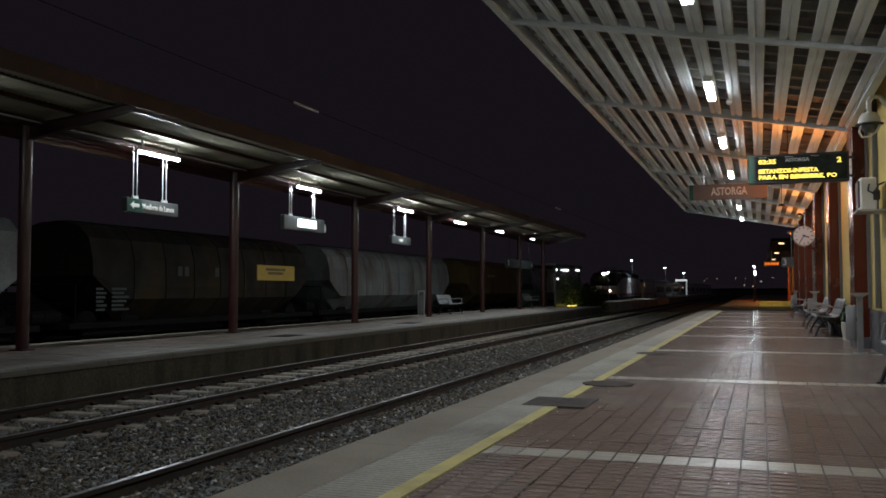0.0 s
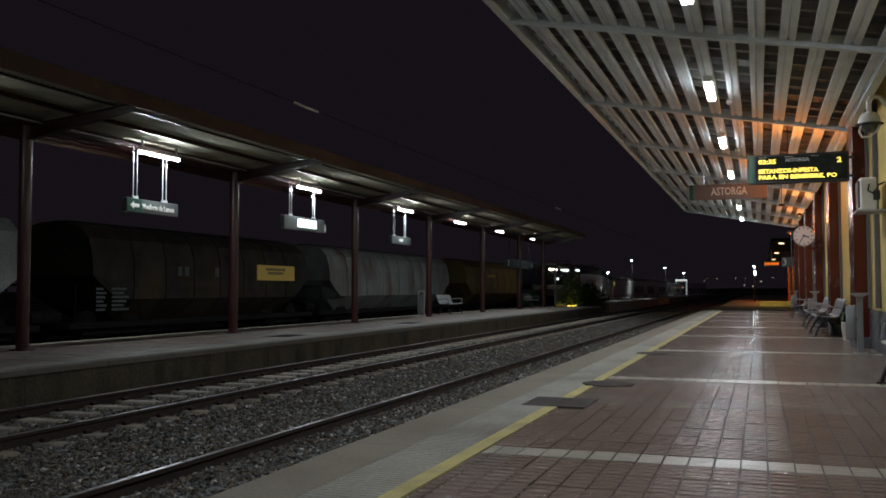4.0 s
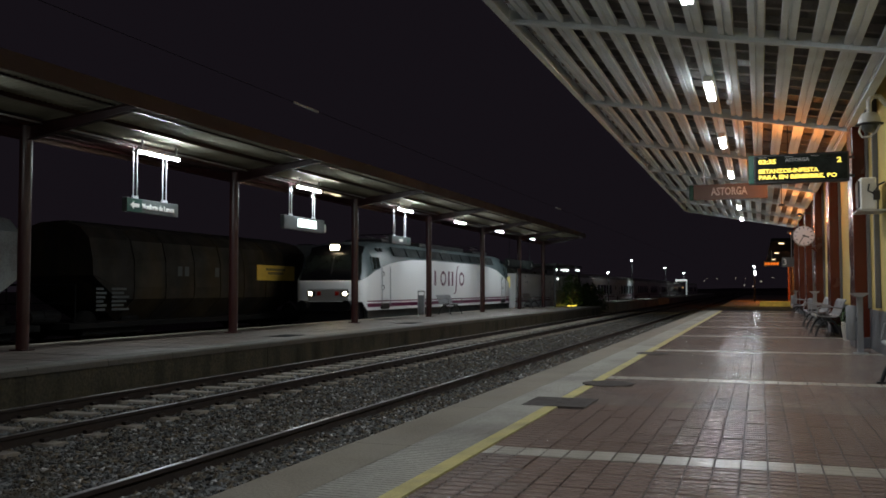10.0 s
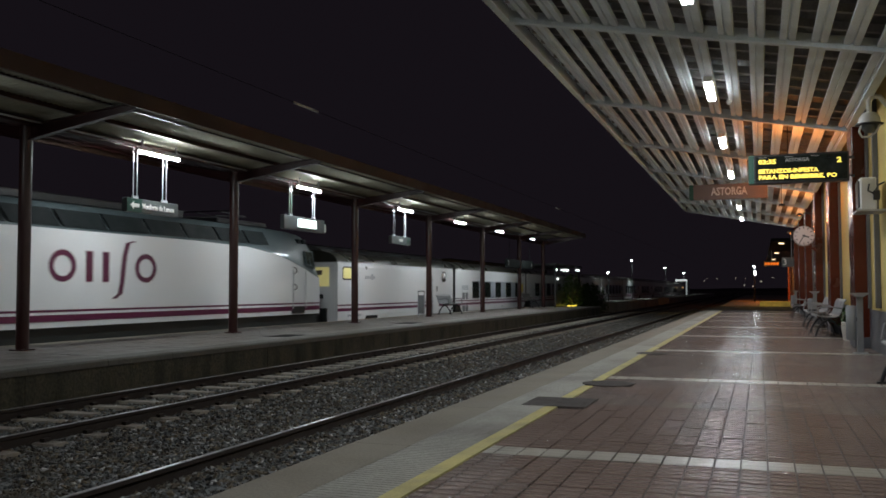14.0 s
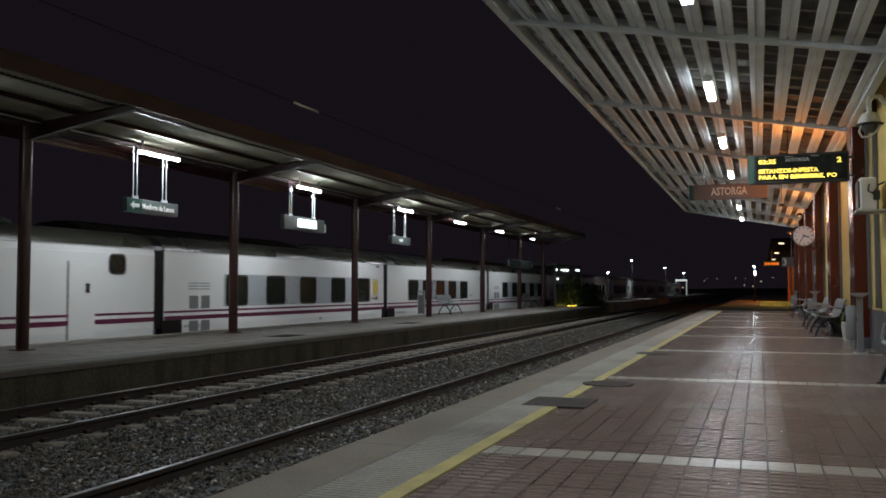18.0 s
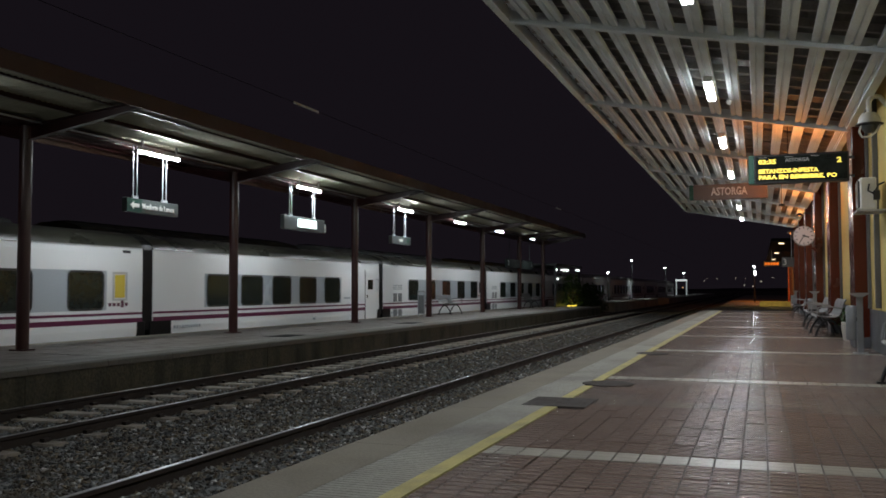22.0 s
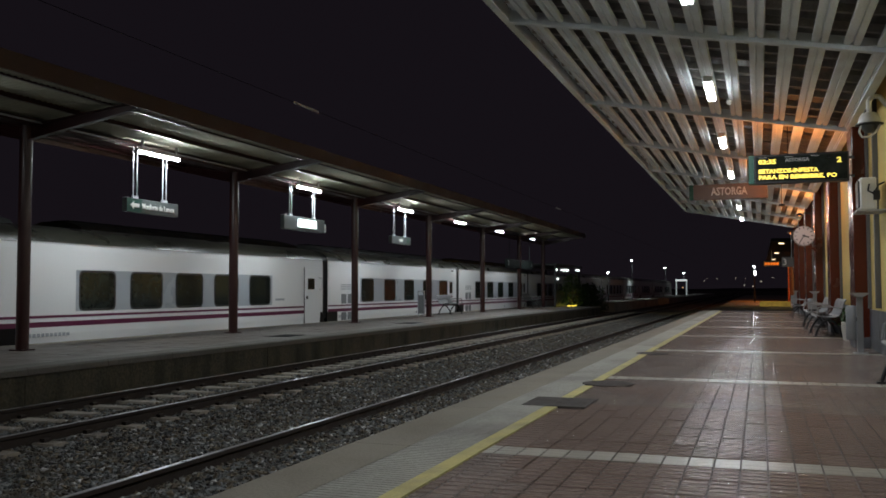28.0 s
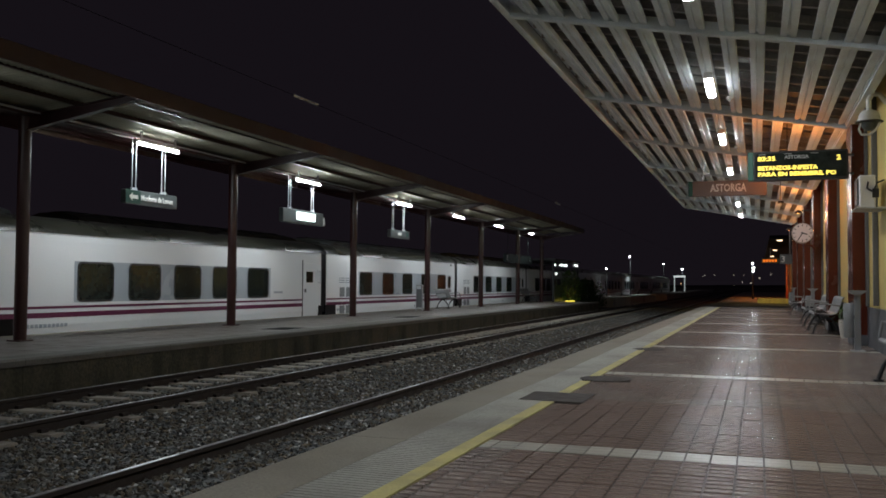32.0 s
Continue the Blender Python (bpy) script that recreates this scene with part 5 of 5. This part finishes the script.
def build_bench(x, y, length, turn, n_seats):
    """A steel bench; local x is the way it faces, local y its length."""
    b = thing("steel_bench", pose(x, y, 0.0, 0, 0, turn), "grey perforated steel platform bench with dark arched legs", "bench", "platform benches")
    sw = length / n_seats
    for i in range(n_seats):
        y0 = -length / 2 + i * sw
        bm = B()
        prof = [(0.24, 0.43), (0.22, 0.455), (0.10, 0.44), (-0.10, 0.425), (-0.19, 0.45), (-0.24, 0.56), (-0.29, 0.74), (-0.33, 0.79)]
        low = [(a - 0.012 if z > 0.5 else a, z - 0.018) for a, z in prof]
        prism_y(bm, prof + low[::-1], y0 + 0.012, y0 + sw - 0.012)
        seat = part("seat", bm, BENCH_STEEL, b, "curved perforated grey seat")
        bm = B()
        for k in range(5):
            f = y0 + 0.08 + k * (sw - 0.16) / 4
            box(bm, -0.06, 0.18, f - 0.008, f + 0.008, 0.446, 0.452)
        part("rib", bm, DARK_METAL, seat)
    part("beam", one(box, -0.03, 0.03, -length / 2, length / 2, 0.36, 0.41, 0.005), DARK_METAL, b)
    for yy in (-length / 2 + 0.15, length / 2 - 0.15):
        for sx in (1, -1):
            bm = B()
            path_tube(bm, [(sx * 0.01, yy, 0.37), (sx * 0.12, yy, 0.30), (sx * 0.21, yy, 0.16), (sx * 0.26, yy, 0.02)], 0.022, 8)
            lg = part("leg", bm, DARK_METAL, b)
            part("foot", one(box, sx * 0.26 - 0.05, sx * 0.26 + 0.05, yy - 0.03, yy + 0.03, 0.0, 0.02), DARK_METAL, lg)
    for yy in (-length / 2, length / 2):
        bm = B()
        path_tube(bm, [(-0.26, yy, 0.60), (0.02, yy, 0.64), (0.20, yy, 0.62), (0.23, yy, 0.45)], 0.016, 8)
        part("armrest", bm, BENCH_STEEL, b)
    return b


def build_planter(x, y):
    p = thing("planter", pose(x, y, 0), "pale round planter with a small green plant", "planter")
    part("pot", one(lathe, (0, 0, 0), [(0.09, 0.0), (0.125, 0.2), (0.13, 0.34), (0.115, 0.36), (0.10, 0.31)], 20), POT, p, "", True)
    rng = random.Random(5)
    bm = B()
    for i in range(120):
        a, r, h = rng.uniform(0, 6.28), rng.uniform(0.02, 0.2), rng.uniform(0.34, 0.62)
        c = Vector((r * math.cos(a), r * math.sin(a), h - r * 0.5))
        d = Vector((rng.uniform(-1, 1), rng.uniform(-1, 1), rng.uniform(-0.2, 1))).normalized()
        s = d.cross(Vector((0, 0, 1))).normalized() * 0.02
        q = [c, c + d * 0.04 + s, c + d * 0.1, c + d * 0.04 - s]
        bm.faces.new([bm.verts.new(v) for v in q])
    tagged(part("leaves", bm, LEAF, p, "small green leaves"), kind="stuff")
    bm = B()
    for i in range(6):
        a = i * 1.05
        tube(bm, (0, 0, 0.3), (0.1 * math.cos(a), 0.1 * math.sin(a), 0.5), 0.006, 0.003, 5)
    part("stems", bm, LEAF, p)


def build_board():
    b = thing("departure_board", pose(0, 16.4, 0), "black departure board with amber letters and a green end", "departure board")
    part("case", one(box, -0.05, 1.47, -0.09, 0.09, 2.84, 3.345, 0.008), BLACK, b)
    part("green_end", one(box, -0.145, -0.052, -0.088, 0.088, 2.842, 3.343, 0.006), SIGN_GREEN, b, "green end cap")
    part("screen", one(box, -0.02, 1.44, -0.0945, -0.0905, 2.88, 3.31), DARK_GLASS, b)
    for z in (2.93, 3.25):
        part("wall_bracket", one(box, 1.47, 1.56, -0.03, 0.03, z - 0.02, z + 0.02), DARK_METAL, b)
    def words(t, s, x, z, m, al="LEFT", sq=1.0):
        lettering("amber_words" if m is LED else "small_words", t, s, Matrix.Translation((x, -0.097, z)) @ FACE_CAM, m, b, al, 0.001, sq, 0.0035)
    words("03:35", 0.105, 0.02, 3.215, LED, sq=1.25)
    words("ASTORGA", 0.08, 0.46, 3.235, PRINT, sq=1.05)
    words("2", 0.12, 1.28, 3.20, LED, sq=1.2)
    words("BETANZOS-INFESTA", 0.10, 0.02, 3.05, LED, sq=1.06)
    words("PARA EN BEMBIBRE, PO", 0.095, 0.02, 2.945, LED, sq=1.27)
    for k in range(3):
        part("label_bar", one(box, 0.03 + k * 0.42, 0.16 + k * 0.42, -0.097, -0.0955, 3.288, 3.30), PRINT, b)


def build_station_sign():
    s = thing("station_name_sign", pose(-0.73, 24.0, 0), "grey brown hanging station name sign with white letters", "sign")
    part("panel", one(box, -0.86, 0.97, -0.05, 0.05, 3.34, 3.74, 0.01), SIGN_BROWN, s)
    part("green_end", one(box, -0.97, -0.862, -0.05, 0.05, 3.34, 3.74, 0.01), SIGN_GREEN, s, "green end panel")
    lettering("place_name", "ASTORGA", 0.28, Matrix.Translation((0.03, -0.054, 3.54)) @ FACE_CAM, WHITE_PLASTIC, s, squeeze=0.69, bold=0.007)
    for x in (-0.6, 0.6):
        part("hanger", one(tube, (x, 0, 3.74), (x, 0, cz(x - 0.73)), 0.012, 0.012, 8), GALV, s)


def build_clock():
    c = thing("platform_clock", pose(1.21, 27.0, 2.51), "round double sided platform clock with a lit white face", "clock")
    part("case", one(tube, (0, -0.1, 0), (0, 0.1, 0), 0.29, 0.29, 36), SIGN_BROWN, c, "", True)
    f = part("face", one(tube, (0, -0.115, 0), (0, -0.1005, 0), 0.27, 0.27, 36), CLOCK_FACE, c, "pale lit clock face")
    part("face", one(tube, (0, 0.1005, 0), (0, 0.115, 0), 0.27, 0.27, 36), CLOCK_FACE, c)
    for k in range(12):
        a = radians(30 * k)
        bm = B()
        box(bm, -0.012, 0.012, -0.119, -0.1155, 0.195, 0.25)
        bm.transform(Matrix.Rotation(a, 4, "Y"))
        part("hour_mark", bm, BLACK, f)
    for ln, wd, deg in ((0.14, 0.018, 108), (0.215, 0.013, 210)):
        bm = B()
        box(bm, -wd, wd, -0.1225, -0.1195, -0.04, ln)
        bm.transform(Matrix.Rotation(radians(deg), 4, "Y"))
        part("clock_hand", bm, BLACK, f)
    bm = B()
    path_tube(bm, [(0.1, 0, -0.34), (0.25, 0, -0.36), (0.33, 0, -0.45), (0.345, 0, -0.48)], 0.035, 10)
    part("bracket", bm, BROWN, c)


def build_wall_gear():
    d = thing("dome_camera", pose(1.56, 14.0, 3.42), "white dome security camera on a curved wall bracket", "security camera")
    bm = B()
    path_tube(bm, [(0.215, 0, 0.22), (0.12, 0, 0.36), (0.03, 0, 0.37), (-0.02, 0, 0.30), (-0.02, 0, 0.12)], 0.035, 10)
    part("arm", bm, WHITE_PLASTIC, d)
    part("hood", one(lathe, (-0.02, 0, 0), [(0.05, 0.14), (0.10, 0.12), (0.145, 0.05), (0.155, -0.02), (0.15, -0.03)][::-1], 22), WHITE_PLASTIC, d, "", True)
    part("skirt", one(lathe, (-0.02, 0, 0), [(0.19, -0.045), (0.19, -0.03), (0.15, -0.025)], 22), BLACK, d)
    bm = B()
    ball(bm, (-0.02, 0, -0.05), 0.115, 1, 1, 1)
    part("dome", bm, SIGN_GREY, d, "smoked dome", True)
    bm = B()
    path_tube(bm, [(-0.12, -0.02, -0.03), (-0.16, -0.02, -0.14), (-0.12, -0.02, -0.22), (-0.02, -0.02, -0.22), (0.06, -0.02, -0.16), (0.12, -0.02, -0.05)], 0.014, 8)
    part("cable", bm, WHITE_PLASTIC, d)
    u = thing("wall_unit", pose(1.55, 14.5, 2.15), "white box shaped wall unit with cables on a bracket shelf", "wall unit")
    part("case", one(box, -0.12, 0.10, -0.2, 0.3, 0.02, 0.50, 0.02), WHITE_PLASTIC, u)
    part("grille", one(box, -0.145, -0.121, -0.16, 0.24, 0.06, 0.46, 0.01), BLACK, u, "black front grille")
    part("shelf", one(box, -0.18, 0.225, -0.32, 0.32, -0.01, 0.015), GALV, u)
    bm = B()
    path_tube(bm, [(0.0, -0.205, 0.4), (-0.02, -0.23, 0.3), (0.06, -0.23, 0.25), (0.12, -0.23, 0.38), (0.21, -0.21, 0.42)], 0.012, 6)
    part("cable", bm, BLACK, u)
    part("junction_box", one(box, 0.05, 0.14, -0.25, -0.201, 0.16, 0.3, 0.008), BLACK, u)
    for y in (13.2,):
        dp = thing("downpipe", pose(WALL_X - 0.05, y + 2.0, 0), "grey vertical cable duct on the station wall", "duct")
        part("duct", one(box, -0.03, 0.045, -0.05, 0.05, 0.7, 4.5, 0.005), GREY_TRIM, dp)
    for y in (31.5, 41.0):
        w = thing("wall_lamp", pose(1.40, y, 3.38), "orange sodium wall lamp on the station wall", "wall lamp", "sodium wall lamps")
        part("arm", one(tube, (0.37, 0, 0.14), (0.0, 0, 0.14), 0.02, 0.02, 8), DARK_METAL, w)
        part("hood", one(lathe, (-0.1, 0, 0.03), [(0.13, 0.02), (0.12, 0.05), (0.05, 0.12)], 16), DARK_METAL, w)
        part("bulb", one(ball, (-0.1, 0, 0.09), 0.05), SODIUM_GLOW, w, "glowing orange bulb")


# ---- things on the island platform and beyond ----
def build_island_things():
    for x, y in ((-12.1, 34.6), (-11.9, 47.6)):
        build_bench(x, y, 1.7, 0, 3)
    f = thing("timetable_stand", pose(-11.85, 30.6, 0, 0, 0, 70), "grey framed notice stand on the island platform", "notice stand")
    for yy in (-0.15, 0.15):
        part("post", one(tube, (0, yy, 0.0), (0, yy, 0.95), 0.022, 0.025, 8), GALV, f)
    part("panel", one(box, -0.02, 0.02, -0.13, 0.13, 0.12, 0.80, 0.005), BENCH_STEEL, f)
    part("top_rail", one(tube, (0, -0.15, 0.95), (0, 0.15, 0.95), 0.025, 0.025, 8), GALV, f)
    # glazed stair shelter at the platform's end
    s = thing("stair_shelter", pose(-12.1, 53.2, 0), "glazed stair shelter with a row of small bright lamps", "shelter")
    for x in (-1.1, 1.1):
        for y in (-3.6, 3.6):
            part("post", one(box, x - 0.05, x + 0.05, y - 0.05, y + 0.05, -0.7, 2.3), DARK_METAL, s)
    part("roof", one(box, -1.25, 1.25, -3.8, 3.8, 2.38, 2.5, 0.02), DARK_METAL, s)
    for x in (-1.1, 1.1):
        p = part("side_glass", one(box, x - 0.006, x + 0.006, -3.54, 3.54, 1.0, 2.3), CLEAR, s, "clear glass side")
        p.visible_shadow = False
        part("side_panel", one(box, x - 0.02, x + 0.02, -3.54, 3.54, 0.004, 0.98), GREEN_PANEL, s, "dark green panel")
    for y, z in ((-3.45, 2.14), (-1.75, 2.16), (-1.35, 2.16), (-0.6, 2.17), (-0.2, 2.17), (2.6, 2.24), (3.2, 2.24), (-3.1, 1.62)):
        part("small_lamp", one(ball, (1.16, y, z), 0.075, 0.5, 1, 0.9), LAMP_DOT, s, "small white lamp")
    part("floor_light", one(box, 1.3, 1.7, -1.3, -0.3, 0.004, 0.06, 0.02), glow("warm_floor_light", (1.0, 0.8, 0.1), 1.2), s, "warm yellow floor light")
    # shrubs in front of the shelter
    rng = random.Random(9)
    for cx, cy, n, hgt in ((-10.75, 52.9, 700, 1.75), (-11.0, 57.2, 1300, 1.95), (-11.1, 60.6, 1300, 2.0), (-11.1, 64.2, 900, 1.7)):
        sh = thing("shrub", pose(cx, cy, -0.7 if cy > 53 else 0.0), "dark green shrub at the end of the island platform", "shrub", "shrubs")
        bm = B()
        for i in range(7):
            a = i * 0.9
            tube(bm, (0, 0, 0), (0.5 * math.cos(a), 0.9 * math.sin(a), hgt * 0.8), 0.03, 0.01, 5)
        part("stems", bm, IRON, sh)
        verts, faces = [], []
        for i in range(n):
            a, r, h = rng.uniform(0, 6.28), math.sqrt(rng.random()), rng.uniform(0.1, hgt)
            wv = 1 - 0.5 * (h / hgt) ** 2
            c = Vector((0.75 * r * wv * math.cos(a), 1.9 * r * wv * math.sin(a), h + 0.15 * math.sin(3 * a)))
            d = Vector((rng.uniform(-1, 1), rng.uniform(-1, 1), rng.uniform(-0.6, 1))).normalized()
            q = d.cross(Vector((0.3, 0.2, 1))).normalized() * 0.05
            k = len(verts)
            verts += [c, c + d * 0.08 + q, c + d * 0.2, c + d * 0.08 - q]
            faces.append((k, k + 1, k + 2, k + 3))
        me = bpy.data.meshes.new("leaves")
        me.from_pydata(verts, [], faces)
        me.materials.append(LEAF)
        lv = new("leaves", me)
        lv.parent = sh
        tagged(lv, "", "", "", "stuff")


def build_far():
    # the island platform goes on beyond the stairs
    for y0, y1, x0, x1 in ((69, 100, -12.8, -10.6), (104, 150, -12.8, -9.8), (155, 230, -14.0, -10.5)):
        bm = B()
        box(bm, x0, x1, y0, y1, -0.9, 0.0)
        setting("far_platform", bm, CONCRETE, "far stretch of pale concrete platform under lamps", "platform")
    bm = B()
    box(bm, -2.4, 14, 58.0, 160, -0.9, -0.05)
    setting("yard_pavement", bm, YARD, "low paved yard beyond the platform's end", "pavement")
    bm = B()
    prism_x(bm, [(FLOOR_END, -0.004), (FLOOR_END, -1.0), (57.98, -1.0), (57.98, -0.06)], EDGE + 0.02, 12)
    setting("platform_ramp", bm, ASPHALT, "concrete ramp at the platform's end", "ramp")
    for i, (x, y, z) in enumerate(MASTS):
        m = thing("lamp_post", pose(x, y, 0), "slim lamp post with a bright white lamp", "lamp post", "lamp posts")
        part("pole", one(tube, (0, 0.12, 0), (0, 0.12, z + 0.05), 0.06, 0.045, 10), DARK_METAL, m)
        part("head", one(box, -0.12, 0.12, -0.2, 0.16, z + 0.05, z + 0.14, 0.02), DARK_METAL, m)
        part("bulb", one(ball, (0, -0.05, z), 0.0007 * y + 0.02), MAST_GLOW, m, "glowing white lamp")
        if i == 4:
            for zz in (z - 0.36, z - 0.6):
                part("bulb", one(ball, (0.05, -0.05, zz), 0.07), MAST_GLOW, m, "glowing white lamp")
    g = thing("portal_frame", pose(-12.75, 158, 0), "white lit portal frame on the far platform", "portal")
    # frame and lintel glow by themselves in place of lamp light on white paint
    white_lit = glow("lit_white_frame", (0.8, 0.9, 0.9), 0.30)
    for sx in (-0.86, 0.86):
        part("post", one(box, sx - 0.09, sx + 0.09, -0.1, 0.1, 0.0, 2.42), white_lit, g)
    part("lintel", one(box, -0.98, 0.98, -0.1, 0.1, 2.42, 2.72), glow("lit_white_lintel", (0.85, 0.95, 0.95), 0.7), g)
    part("hung_lamp", one(box, 0.1, 0.35, -0.05, 0.05, 1.2, 1.45, 0.03), glow("warm_lantern", (1.0, 0.62, 0.3), 0.5), g)
    part("rod", one(tube, (0.22, 0, 1.45), (0.22, 0, 2.42), 0.02, 0.02, 6), DARK_METAL, g)
    # far low building with its own canopy and orange lamps
    h = thing("far_station_wing", pose(0, 0, 0), "far low station wing with a canopy lit by orange lamps", "building", "", "structure")
    part("wall", one(box, 2.6, 8.0, 48, 84, -0.1, 4.2), FAR_WALL, h)
    part("canopy", one(box, 0.6, 2.6, 48, 84, 3.45, 3.6, 0.02), MATT_BLACK, h)
    for y in (53, 60, 67, 74, 81):
        part("post", one(box, 2.3, 2.45, y - 0.08, y + 0.08, -0.1, 3.45), BROWN, h)
    for y in (50.0, 63.4, 76.6):
        part("ceiling_lamp", one(box, 1.0, 1.26, y - 0.13, y + 0.13, 3.40, 3.45, 0.01), glow("far_ceiling_lamp", (1.0, 0.72, 0.45), 3.0), h, "glowing warm ceiling lamp")
    # made-up cases for the two added uplighters
    for y in (17.7, 23.0):
        u = thing("uplighter", pose(0.55, y, 3.04), "small sodium uplighter added under the canopy for its orange glow", "light", "uplighters")
        part("case", one(box, -0.07, 0.07, -0.2, 0.2, 0.0, 0.03, 0.01), DARK_METAL, u)
        part("rod", one(tube, (0, 0.15, 0.03), (0, 0.15, cz(0.55) + 0.31 - 3.04), 0.008, 0.008, 6), DARK_METAL, u)
    s = thing("orange_display", pose(0.75, 58, 2.42), "small orange lit display hanging under the far canopy", "display")
    part("case", one(box, -0.5, 0.5, -0.06, 0.06, 0, 0.3, 0.01), BLACK, s)
    bm = B()
    for k in range(5):
        box(bm, -0.42 + k * 0.17, -0.30 + k * 0.17, -0.066, -0.061, 0.08, 0.22)
    part("amber_bars", bm, glow("orange_led", (1.0, 0.20, 0.015), 0.9), s)
    part("hanger", one(tube, (0, 0, 0.3), (0, 0, 0.95), 0.015, 0.015, 6), GALV, s)
    s = thing("track_three_sign", pose(1.25, 44.6, 0), "grey hanging sign with a white track number", "sign")
    part("panel", one(box, -0.24, 0.35, -0.04, 0.04, 2.05, 2.5, 0.01), SIGN_GREY, s)
    lettering("numeral", "3", 0.42, Matrix.Translation((-0.10, -0.044, 2.27)) @ FACE_CAM, WHITE_PLASTIC, s)
    part("hanger", one(tube, (0.2, 0, 2.5), (0.2, 0, 3.75), 0.015, 0.015, 6), GALV, s)
    # kerb lit by the yard lamps
    k = thing("yellow_kerb", pose(0, 0, 0), "low yellow painted kerb across the yard", "kerb")
    part("kerb", one(box, 0.0, 1.75, 57.5, 57.9, -0.06, 0.26, 0.02), YELLOW_PAINT, k)
    # dark ridge and scattered town lights
    bm = B()
    rng = random.Random(21)
    n = 60
    top = [(-700 + 1400 * i / n, 0.5 + 1.2 * abs(math.sin(i * 0.37)) + 0.6 * rng.random()) for i in range(n + 1)]
    for (x0, z0), (x1, z1) in zip(top, top[1:]):
        bm.faces.new([bm.verts.new(p) for p in ((x0, 900, -2), (x1, 900, -2), (x1, 930, z1), (x0, 930, z0))])
    setting("backdrop", bm, HILL, "dark far ridge under the night sky", "backdrop")
    tl = thing("town_lights", pose(0, 0, 0), "scattered far lights of the town", "lights", "", "stuff")
    for i, (dx, dz, r) in enumerate(((-19.6, 4.4, 0.4), (-18.9, 4.9, 0.35), (-15.2, 5.1, 0.4), (-8.5, 5.1, 0.35), (-4.9, 5.1, 0.35), (-5.3, 2.4, 0.5), (-2.3, 2.1, 0.7), (0.7, 4.0, 0.7), (4.7, 5.4, 0.5), (-8.3, 1.2, 0.3))):
        bm = B()
        ball(bm, (dx, 350, dz), r * 0.36, u=8, v=6)
        part("light", bm, TOWN, tl)


def build_overhead():
    """The contact wire over the tracks, with white rods for its lamp glints."""
    w = thing("catenary_wire", pose(0, 0, 0), "thin overhead contact wires above the tracks", "wire", "", "structure")
    bm = B()
    tube(bm, (-8.6, -5, 4.71), (-8.6, 160, 4.71), 0.005, 0.005, 6)
    part("contact_wire", bm, MATT_BLACK, w)
    # two lit stretches of wire, painted as thicker white rods
    for y in (15.75, 39.6):
        part("wire_glint", one(tube, (-8.6, y - 0.5, 4.71), (-8.6, y + 0.5, 4.71), 0.026, 0.026, 10), GLINT_WHITE, w, "white rod standing in for a glint on the wire")


# ---- building it all ----
build_ground()
build_right_platform()
build_covers()
build_left_platform()
build_right_canopy()
build_station()
build_left_canopy()
build_right_lamps()
build_left_lamps()
build_left_signs()
build_train()
build_wagons()
for bx, by in ((1.46, 15.1), (1.45, 26.6), (1.45, 40.5)):
    build_bin(bx, by)
for bx, by in ((1.46, 9.45), (1.34, 20.9), (1.36, 25.0), (1.34, 34.5)):
    build_bench(bx, by, 2.2, 180, 4)
build_planter(1.62, 18.9)
build_board()
build_station_sign()
build_clock()
build_wall_gear()
build_island_things()
build_far()
build_overhead()
build_track("near_track", RAILS[0], RAILS[1], 320, 0, -0.62, "rusty rails of the near track in ballast")
build_track("middle_track", RAILS[2], RAILS[3], 320, 60, -0.572, "track with pale concrete sleepers beside the island platform")
build_track("train_track", TX - 0.86, TX + 0.86, 320, 0, -0.595, "rusty rails under the passenger train")
build_track("siding_track", -18.55 - 0.86, -18.55 + 0.86, 320, 0, -0.595, "rusty rails of the freight siding")
build_stones()
build_edge_grit()
build_weeds()
build_tiles()


def motions():
    """The train draws in and stops."""
    for ob, offset in TRAIN:
        walk(ob, [(t, pose(TX, s + offset, 0)) for t, s in TRAIN_ROWS])


motions()
